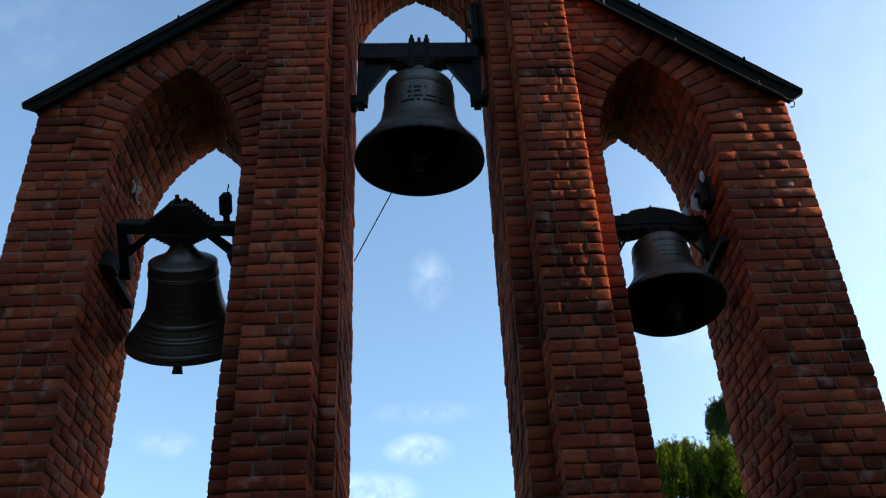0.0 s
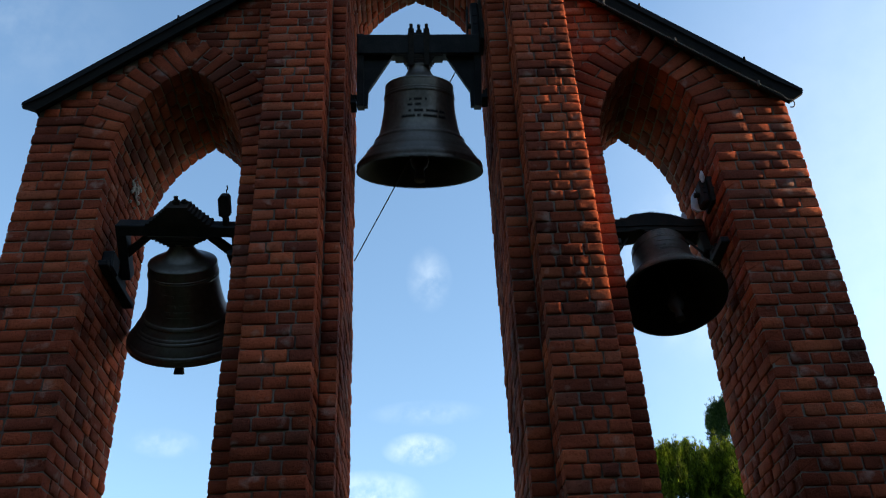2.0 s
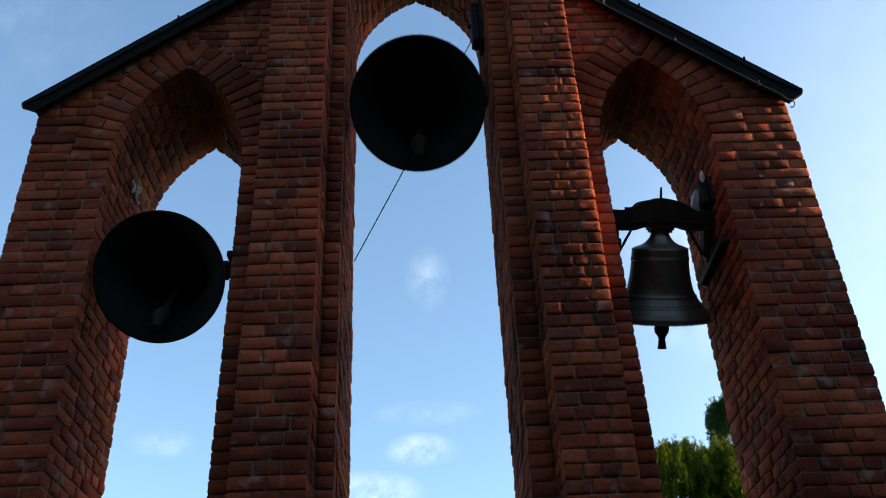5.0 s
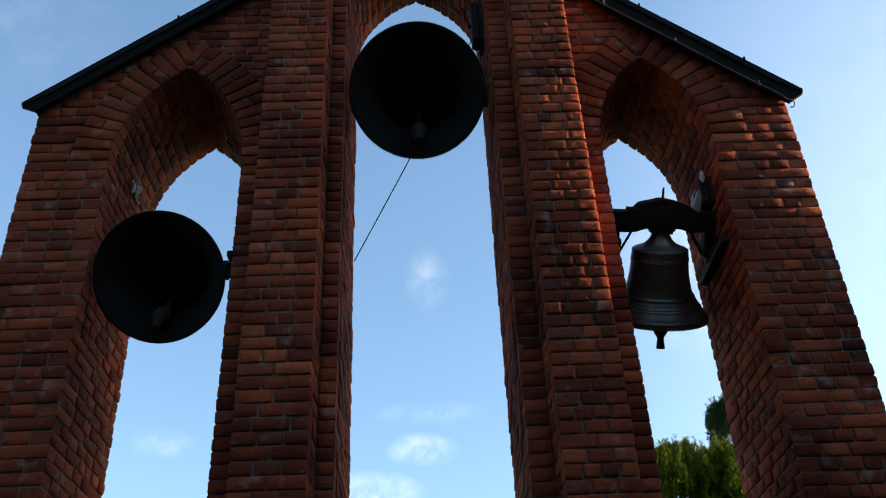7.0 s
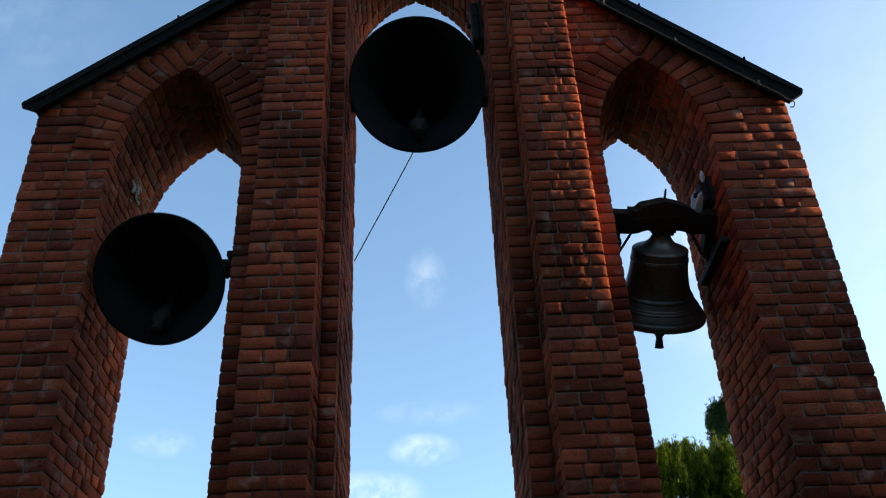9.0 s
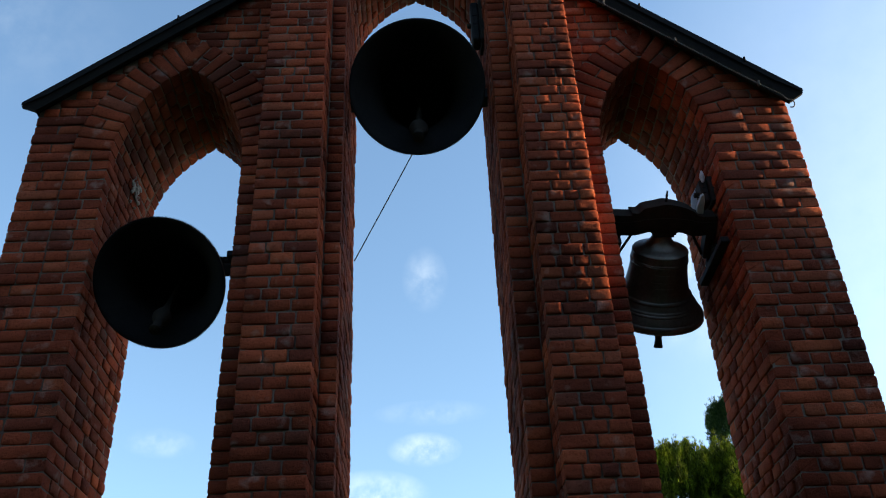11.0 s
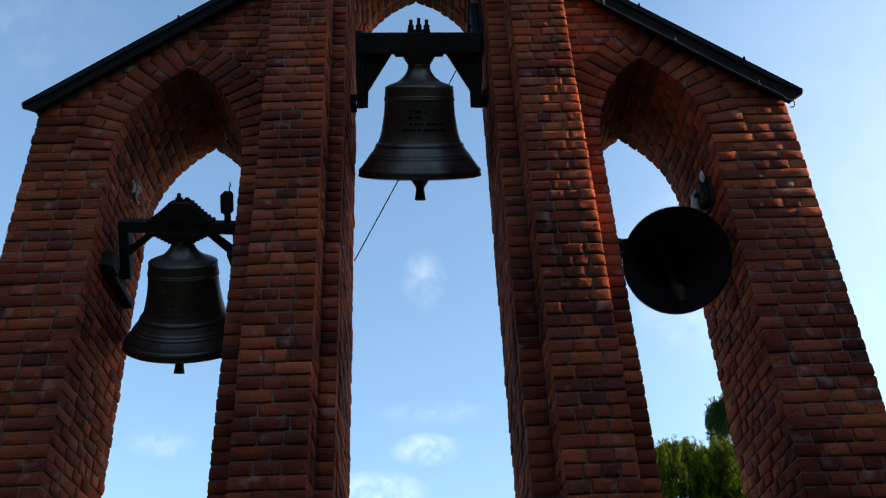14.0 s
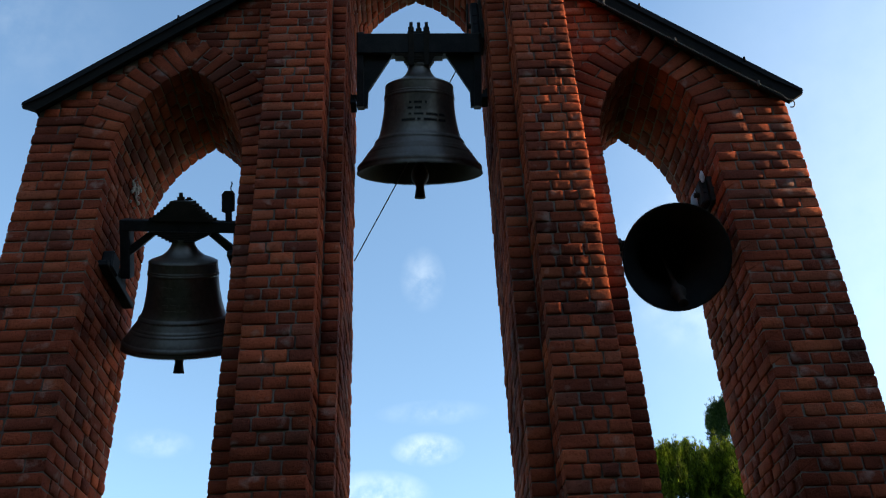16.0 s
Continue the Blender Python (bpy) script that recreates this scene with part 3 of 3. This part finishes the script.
def woods():
    """Unseen trees added to cut sky light on the front and sun low down."""
    rng = random.Random(40)
    verts, faces = [], []
    for k in range(32000):
        a = radians(rng.uniform(58, 258))
        d = rng.uniform(11.5, 17.0)
        crest = 10.0 + 2.0 * math.sin(a * 5.0) + 1.2 * math.sin(a * 11.0 + 1.0)
        # Lower crest towards the sun, so only the lower masonry loses it.
        if a < radians(112):
            crest = 3.40 + 0.344 * d * math.sin(a) + 0.25 * math.sin(a * 23.0)
        p = Vector((d * math.sin(a), d * math.cos(a), crest * rng.random() ** 0.8))
        n = Vector((rng.gauss(0, 1), rng.gauss(0, 1), rng.gauss(0, 1))).normalized()
        u = n.orthogonal().normalized()
        v = n.cross(u)
        s = rng.uniform(0.18, 0.42)
        base = len(verts)
        for c, e2 in ((0, -1.2), (0.6, -0.3), (0.45, 0.5), (0, 1.2), (-0.5, 0.5), (-0.6, -0.3)):
            verts.append(p + u * (c * s) + v * (e2 * s))
        faces.append(tuple(range(base, base + 6)))
    me = bpy.data.meshes.new("woods")
    me.from_pydata(verts, [], faces)
    me.materials.append(LEAF_DARK)
    return tagged(new("woods", me), "unseen dark leafy wood added to shade the belfry", "trees", kind="stuff")


woods()


# ---------------------------------------------------------------- clouds
def cloud_material(name, seed, strength, soft, veil):
    m, n, l, b = material(name)
    n.remove(b)
    co = n.new("ShaderNodeTexCoord")
    mp = n.new("ShaderNodeMapping")
    mp.inputs["Location"].default_value = (seed, seed * 0.7, 0)
    l.new(co.outputs["Object"], mp.inputs[0])
    t = n.new("ShaderNodeTexNoise")
    t.inputs["Scale"].default_value, t.inputs["Detail"].default_value, t.inputs["Roughness"].default_value = 0.018, 7, 0.6
    l.new(mp.outputs[0], t.inputs["Vector"])
    grad = n.new("ShaderNodeTexGradient")
    grad.gradient_type = "SPHERICAL"
    unit = n.new("ShaderNodeMapping")
    unit.inputs["Location"].default_value, unit.inputs["Scale"].default_value = (-1, -1, 0), (2, 2, 0)
    l.new(co.outputs["Generated"], unit.inputs[0])
    l.new(unit.outputs[0], grad.inputs[0])
    mul = n.new("ShaderNodeMath")
    mul.operation = "MULTIPLY"
    l.new(grad.outputs["Fac"], mul.inputs[0])
    shape = n.new("ShaderNodeMapRange")
    shape.interpolation_type = "SMOOTHSTEP"
    shape.inputs[1].default_value, shape.inputs[2].default_value = (-1.2, 1.1) if veil else (0.30, 0.75)
    l.new(t.outputs[0], shape.inputs[0])
    l.new(shape.outputs[0], mul.inputs[1])
    power = n.new("ShaderNodeMath")
    power.operation = "MULTIPLY"
    power.use_clamp = True
    power.inputs[1].default_value = soft
    l.new(mul.outputs[0], power.inputs[0])
    em = n.new("ShaderNodeEmission")
    em.inputs[0].default_value, em.inputs[1].default_value = (0.93, 0.96, 1.0, 1), strength
    tr = n.new("ShaderNodeBsdfTransparent")
    mix = n.new("ShaderNodeMixShader")
    l.new(power.outputs[0], mix.inputs[0])
    l.new(tr.outputs[0], mix.inputs[1])
    l.new(em.outputs[0], mix.inputs[2])
    l.new(mix.outputs[0], n["Material Output"].inputs[0])
    return m


CLOUDS = []


def cloud(way, width, height, seed, soft, drift, strength=0.85, veil=False):
    """A thin fair-weather cloud or added veil, 1500 m away, that drifts slowly."""
    d = Vector(way).normalized()
    m = look(Vector((0, 0, 1.6)) + d * 1500, (0, 0, 1.6)) @ pose(0, 0, 0, 0, 0, 180)
    bm = bmesh.new()
    bmesh.ops.create_grid(bm, x_segments=8, y_segments=8, size=1.0)
    for v in bm.verts:
        v.co = Vector((v.co.x * width / 2, v.co.y * height / 2, -0.05 * width * (v.co.x ** 2 + v.co.y ** 2)))
    ob = tagged(new("cloud", finish("cloud", bm, cloud_material("thin_cloud", seed, strength, soft, veil), True)), "thin white fair-weather cloud or haze veil in the blue sky", "cloud", kind="backdrop")
    ob.visible_shadow = False
    ob.matrix_basis = m
    CLOUDS.append((ob, m, drift))


cloud((0.009, 0.856, 0.516), 80, 115, 3.0, 0.20, -12)
cloud((-0.010, 0.937, 0.350), 125, 58, 11.0, 0.48, 15)
cloud((-0.065, 0.948, 0.306), 190, 80, 23.0, 0.45, 12)
cloud((0.0, 0.92, 0.385), 200, 45, 31.0, 0.14, 14)
cloud((-0.274, 0.895, 0.352), 120, 50, 41.0, 0.20, -10)
cloud((-0.40, 0.62, 0.69), 420, 260, 57.0, 0.04, -8)
# Broad glowing veil added to whiten the sky towards the sun.
cloud((0.64, 0.66, 0.42), 1700, 1500, 83.0, 0.27, 6, veil=True)
cloud((0.30, 0.86, 0.52), 260, 300, 71.0, 0.25, 6)


# ---------------------------------------------------------------- masonry: the bricks
NOMINAL = (0.055, 0.115, 0.185, 0.250)
brick_rng = random.Random(12)


def brick_bm(length, height, seed, rugged=False):
    """A worn brick: x its length, y its depth, z its height, the pillowed face at y = 0."""
    rng = random.Random(seed)
    rim = 0.0075
    n = max(1, round((length - 2 * rim) / (0.018 if rugged else 0.05)))
    us = [-length / 2] + [-length / 2 + rim + (length - 2 * rim) * i / n for i in range(n + 1)] + [length / 2]
    h = height / 2
    vs = [-h, -h + rim, -0.012, 0.010, h - rim, h] if rugged else [-h, -h + rim, 0.0, h - rim, h]
    amp = 0.0018 if rugged else 0.0008
    chip = (rng.choice((-1, 1)) * length / 2, rng.choice((-1, 1)) * h) if rng.random() < 0.4 else None
    swell = rng.uniform(0.0, 0.0012)
    bm = bmesh.new()
    grid = []
    for i, u in enumerate(us):
        line = []
        for j, v in enumerate(vs):
            on_u, on_v = i in (0, len(us) - 1), j in (0, len(vs) - 1)
            x, z = u + rng.uniform(-1, 1) * 0.002, v + rng.uniform(-1, 1) * 0.0016
            y = rng.gauss(0, amp) - swell * (1 - (2 * u / length) ** 2)
            if on_u or on_v:
                y = 0.0050 + rng.uniform(-1, 1) * 0.0015
            if on_u and on_v:
                y += 0.003
                x -= math.copysign(0.0022, u)
                z -= math.copysign(0.0022, v)
            if chip:
                near = math.hypot(u - chip[0], v - chip[1])
                y += max(0.0, 0.008 - near * 0.3)
            line.append(bm.verts.new((x, y, z)))
        grid.append(line)
    for i in range(len(us) - 1):
        for j in range(len(vs) - 1):
            bm.faces.new((grid[i][j], grid[i + 1][j], grid[i + 1][j + 1], grid[i][j + 1])).smooth = True
    back = [bm.verts.new((x, 0.105, z)) for x, z in ((-length / 2, -h), (length / 2, -h), (length / 2, h), (-length / 2, h))]
    low, high = [g[0] for g in grid], [g[-1] for g in grid]
    for edge, p, q in ((low, back[0], back[1]), (grid[-1], back[1], back[2]), (high[::-1], back[2], back[3]), (grid[0][::-1], back[3], back[0])):
        bm.faces.new([p, q] + edge[::-1])
    bmesh.ops.recalc_face_normals(bm, faces=bm.faces)
    if grid[1][1].link_faces[0].normal.y > 0:
        bmesh.ops.reverse_faces(bm, faces=bm.faces)
    return bm


BRICKS = {n: [finish("brick", brick_bm(n, BRICK_H, 100 * k + j), BRICK) for j in range(9)] for k, n in enumerate(NOMINAL)}
RUGGED = {n: [finish("brick", brick_bm(n, BRICK_H, 700 + 100 * k + j, True), BRICK) for j in range(9)] for k, n in enumerate(NOMINAL)}
BRICK_V = {n: [np.array([v.co[:] for v in me.vertices]) for me in BRICKS[n]] for n in NOMINAL}
BRICK_F = {n: [[(tuple(p.vertices), p.use_smooth) for p in me.polygons] for me in BRICKS[n]] for n in NOMINAL}
joined = {}


def lay(owner, place, along, inward, length, height=BRICK_H, single=True):
    """One brick: its face centre, the way of its length, the way into the wall, its size."""
    x, y = Vector(along).normalized(), Vector(inward).normalized()
    z = x.cross(y)
    if length < 0.02:
        return
    n = min(NOMINAL, key=lambda v: abs(v - length))
    j = brick_rng.randrange(9)
    proud = brick_rng.gauss(0, 0.0022)
    if brick_rng.random() < 0.06:
        proud = -0.005
    c = Vector(place) + y * min(proud, 0.0025)
    twist, turned = 0.008, 0.0
    if owner is pilaster_right:       # weathered and uneven, right-hand bricks turned sunwards to make glints
        twist, turned = 0.014, 0.004 if c.x < 0.86 else 0.036
        c -= y * abs(brick_rng.gauss(0, 0.0022))
    # Turned slightly from the sun to suppress glints on this bay.
    if owner is wall_right:
        twist, turned = 0.003, -0.003
    wob = Matrix.Rotation(brick_rng.gauss(0, 0.006), 3, "Y") @ Matrix.Rotation(brick_rng.gauss(turned, twist), 3, "Z")
    rot = Matrix((x, y, z)).transposed() @ wob
    m = Matrix.Translation(c) @ rot.to_4x4() @ Matrix.Diagonal((length / n, 1, height / BRICK_H, 1))
    if single:
        worn = y.y > 0.9 and (owner is pilaster_right or owner is wall_right and brick_rng.random() < 0.10)
        b = new("brick", (RUGGED if worn else BRICKS)[n][j])
        b.parent = owner
        b.matrix_basis = m
    else:
        vs, fs = joined.setdefault(owner.name, (owner, [], []))[1:]
        a = np.array(m)
        base = sum(map(len, vs))
        vs.append(BRICK_V[n][j] @ a[:3, :3].T + a[:3, 3])
        fs.extend((tuple(base + i for i in f), round_face) for f, round_face in BRICK_F[n][j])


def split(length, headers):
    """The lengths of a course's bricks, joints left out."""
    if length < 0.03:
        return []
    if headers:
        n = max(1, round((length + JOINT) / 0.130))
        cells = [1.0] * n
    else:
        n = max(1, round((length + JOINT) / 0.245))
        cells = []
        for k in range(n):
            if n > 1 and brick_rng.random() < 0.28:
                cells += [0.5, 0.5]
            else:
                cells.append(1.0)
        if n > 1 and brick_rng.random() < 0.35:
            cells = [0.5] + cells[:-1] + [0.5] if cells[-1] == 1.0 else cells
    cells = [c * brick_rng.uniform(0.94, 1.06) for c in cells]
    total = sum(cells)
    return [c / total * length for c in cells]


def course(owner, a, b, inward, z, headers, single):
    """A run of bricks from a to b (x, y) at the course's mid height z."""
    a, b = Vector((*a, z)), Vector((*b, z))
    d = b - a
    if d.length < 0.03:
        return
    w = d.normalized()
    if w.cross(Vector(inward)).z < 0:
        a, b, w = b, a, -w
    s = 0.0
    for cell in split(d.length, headers):
        lay(owner, a + w * (s + cell / 2) + Vector((0, 0, brick_rng.gauss(0, 0.0012))), w, inward, cell - JOINT, BRICK_H + brick_rng.gauss(0, 0.0012), single)
        s += cell


SEEN = 2.45     # below this height the masonry is never seen close and is joined


def pier(owner, x0, x1, y0, y1, z0, z1, single_faces, quoins=True):
    """The four faces of an upright pier, with corners that interlock from course to course."""
    k0, k1 = round(z0 / COURSE), int(z1 / COURSE + 1e-6)
    for k in range(k0, k1):
        z = (k + 0.5) * COURSE
        odd = k % 2
        cut = 0.110 if odd and quoins else 0.0
        trim_y = 0.0 if odd and quoins else 0.110
        trim_b = trim_y if quoins else 0.0
        near = z > SEEN
        faces = {
            "front": ((x0 + cut, y0), (x1 - cut, y0), (0, 1, 0)),
            "back": ((x0 + cut, y1), (x1 - cut, y1), (0, -1, 0)),
            "low": ((x0, y0 + trim_y), (x0, y1 - trim_b), (1, 0, 0)),
            "high": ((x1, y0 + trim_y), (x1, y1 - trim_b), (-1, 0, 0)),
        }
        for name, (a, b, inward) in faces.items():
            if name in single_faces:
                course(owner, a, b, inward, z, bool(odd) if name in ("front", "back") else not odd, near and single_faces[name])


def side_bay(owner, op, x_out, x_in, rise, left):
    """The face of a side bay above the springing: brickwork between arch, roof and pilaster."""
    xl, xr, zs, r = op
    c = (xl + xr) / 2
    k0 = round(zs / COURSE)
    for k in range(k0, 200):
        z = (k + 0.5) * COURSE
        top = z + COURSE * 0.45
        if top > rise(x_in):
            break
        w = half_width(op, z + COURSE * 0.25, RING + 0.004)
        if left:
            limit = x_out + max(0.0, (top - rise(x_out)) / 0.824)
            runs = [(limit, c - w), (c + w, x_in)] if w > 0 else [(limit, x_in)]
        else:
            limit = x_out - max(0.0, (top - rise(x_out)) / 0.868)
            runs = [(x_in, c - w), (c + w, limit)] if w > 0 else [(x_in, limit)]
        for a, b in runs:
            if b - a > 0.03:
                course(owner, (a, Y_FRONT), (b, Y_FRONT), (0, 1, 0), z, k % 2 == 1, True)
                course(owner, (a, Y_BACK), (b, Y_BACK), (0, -1, 0), z, k % 2 == 1, False)
        ends = (x_out, (1, 0, 0)) if left else (x_out, (-1, 0, 0))
        if top < rise(x_out):
            course(owner, (ends[0], Y_FRONT + 0.125), (ends[0], Y_BACK - 0.125), ends[1], z, k % 2 == 0, False)


def voussoirs(r, c0, c1, tall, seed):
    """A brick tapered towards the opening, from c0 to c1 outwards of the soffit."""
    out = []
    for j in range(6):
        bm = brick_bm(c1 - c0, tall, seed + j)
        for v in bm.verts:
            v.co.z *= 1 + ((c0 + c1) / 2 + v.co.x) / r
        out.append(finish("brick", bm, BRICK))
    return out


def arch_ring(owner, op, single_left=True, single_right=True):
    """Voussoirs on both faces and the bricks of the soffit between them."""
    xl, xr, zs, r = op
    a = (xr - xl) / 2
    sweep = math.acos((r - a) / r)
    n = max(6, round(r * sweep / 0.079))
    tall = r * sweep / n - 0.010
    whole, inner, outer = voussoirs(r, 0.0, RING, tall, 900), voussoirs(r, 0.0, 0.118, tall, 910), voussoirs(r, 0.127, RING, tall, 920)
    top = zs + math.sqrt(r * r - (r - a) ** 2)
    for y, inward, one in ((Y_FRONT + 0.001, (0, 1, 0), True), (Y_BACK - 0.001, (0, -1, 0), False)):
        lay(owner, ((xl + xr) / 2, y, top + 0.16), (0, 0, 1), inward, 0.27, 0.090, one)
    for side in (0, 1):
        cx = xl + r if side == 0 else xr - r
        sgn = -1 if side == 0 else 1
        single = single_left if side == 0 else single_right
        for k in range(n):
            t = sweep * (k + 0.5) / n
            out = Vector((sgn * math.cos(t), 0, math.sin(t)))
            start = Vector((cx, 0, zs))
            for y, inward, one in ((Y_FRONT, Vector((0, 1, 0)), True), (Y_BACK, Vector((0, -1, 0)), False)):
                cells = [(0.0, RING, whole)] if (k + side) % 3 else [(0.0, 0.118, inner), (0.127, RING, outer)]
                for c0, c1, meshes in cells:
                    place = start + out * (r + (c0 + c1) / 2) + Vector((0, y + inward.y * brick_rng.gauss(-0.004, 0.002), 0))
                    if one:
                        piece = new("brick", brick_rng.choice(meshes))
                        piece.parent = owner
                        piece.matrix_basis = Matrix.Translation(place) @ Matrix((out, inward, out.cross(inward))).transposed().to_4x4()
                    else:
                        lay(owner, place, out, inward, c1 - c0 - 0.004, tall, False)
            y = Y_FRONT + 0.108
            end = Y_BACK - 0.108
            run = [0.12, 0.12, 0.12, 0.12, 0.12] if k % 2 else [0.06, 0.12, 0.12, 0.24, 0.06]
            scale = (end - y) / sum(run)
            for cell in run:
                cell *= scale
                place = start + out * r + Vector((0, y + cell / 2, 0))
                lay(owner, place, (0, 1, 0), out, cell - JOINT, tall, single)
                y += cell
        # cut voussoirs that meet over the point of the arch
        for k in range(n, n + 8):
            t = sweep * (k + 0.5) / n
            c0 = (r - a) / max(math.cos(t), 0.05) - r - 0.020
            if RING - c0 < 0.035:
                break
            out = Vector((sgn * math.cos(t), 0, math.sin(t)))
            for y, inward, one in ((Y_FRONT - 0.004, (0, 1, 0), True), (Y_BACK + 0.004, (0, -1, 0), False)):
                place = Vector((cx, y, zs)) + out * (r + (c0 + RING) / 2)
                lay(owner, place, out, inward, RING - c0, tall * (1 + 0.5 * (c0 + RING) / r), one)


FRONT_IN, FRONT_IN_OUT = {"front": True, "back": False, "high": True, "low": False}, {"front": True, "back": False, "low": True, "high": False}
# outer piers, up to the springing of their arches
pier(wall_left, X_OUT_L, OPEN_L[0], Y_FRONT, Y_BACK, 0.0, OPEN_L[2] + 0.001, FRONT_IN)
pier(wall_right, OPEN_R[1], X_OUT_R, Y_FRONT, Y_BACK, 0.0, OPEN_R[2] + 0.001, FRONT_IN_OUT)
# narrow strips beside the pilasters
pier(wall_left, OPEN_L[1], PILASTER_L[0], Y_FRONT, Y_BACK, 0.0, OPEN_L[2] + 0.001, {"front": True, "back": False, "low": False}, quoins=False)
pier(wall_right, PILASTER_R[1], OPEN_R[0], Y_FRONT, Y_BACK, 0.0, OPEN_R[2] + 0.001, {"front": True, "back": False, "high": False}, quoins=False)
# jambs of the middle bay
pier(wall_middle, PILASTER_L[1], OPEN_C[0], Y_FRONT, Y_BACK, 0.0, OPEN_C[2] + 0.001, {"front": True, "back": False, "high": True}, quoins=False)
pier(wall_middle, OPEN_C[1], PILASTER_R[0], Y_FRONT, Y_BACK, 0.0, OPEN_C[2] + 0.001, {"front": True, "back": False, "low": True}, quoins=False)
for lo, hi in (PILASTER_L, PILASTER_R):
    pier(pilaster_left if lo < 0 else pilaster_right, lo, hi, Y_PILASTER, Y_FRONT, 0.0, 8.0, {"front": True, "low": lo > 0, "high": True}, quoins=False)
side_bay(wall_left, OPEN_L, X_OUT_L, PILASTER_L[0], roof_l, True)
side_bay(wall_right, OPEN_R, X_OUT_R, PILASTER_R[1], roof_r, False)
arch_ring(wall_left, OPEN_L, True, False)
arch_ring(wall_right, OPEN_R, False, True)
arch_ring(wall_middle, OPEN_C, True, True)

for owner, vs, fs in list(joined.values()):
    me = bpy.data.meshes.new("brickwork")
    me.from_pydata(np.concatenate(vs).tolist(), [], [f for f, _ in fs])
    me.polygons.foreach_set("use_smooth", [flag for _, flag in fs])
    me.materials.append(BRICK_JOINED)
    rest = new("brickwork", me)
    rest.parent = owner
    tagged(rest, "red brickwork with recessed mortar joints", kind="stuff")


# ---------------------------------------------------------------- swinging
def beat(s, t):
    """The phase of the swing at t seconds."""
    return 2 * math.pi * (t - s["peak"]) / s["period"] + s["late"] * (t / 8 - 1) ** 2


def swing(s, t):
    """The bell's angle at t seconds, positive towards the lawn."""
    p = beat(s, t)
    return s["rest"] + (s["reach"] + s["grow"] * (t / 8 - 1)) * math.cos(p) + s["s2"] * math.sin(2 * p) + s["c2"] * math.cos(2 * p)


def ring(bell, tongue, top, s):
    steps = [k / 10 for k in range(161)]
    base = pose(s["x"], s["y"], s["z"])
    walk(bell, [(t, base @ pose(0, 0, 0, -swing(s, t)) @ pose(0, 0, 0, 0, s["lean"])) for t in steps])
    rows = []
    for t in steps:
        p = beat(s, t) - 0.35
        rel = -25 * max(-1.0, min(1.0, 1.25 * math.cos(p)))
        rows.append((t, pose(0, 0, top, -rel)))
    walk(tongue, rows)


def motions():
    ring(bell_c, clap_c, clap_c_top, SWING_C)
    ring(bell_l, clap_l, clap_l_top, SWING_L)
    ring(bell_r, clap_r, clap_r_top, SWING_R)
    for ob, m, drift in CLOUDS:
        walk(ob, [(0.0, m), (16.0, Matrix.Translation((drift, 0, 0)) @ m)])


motions()
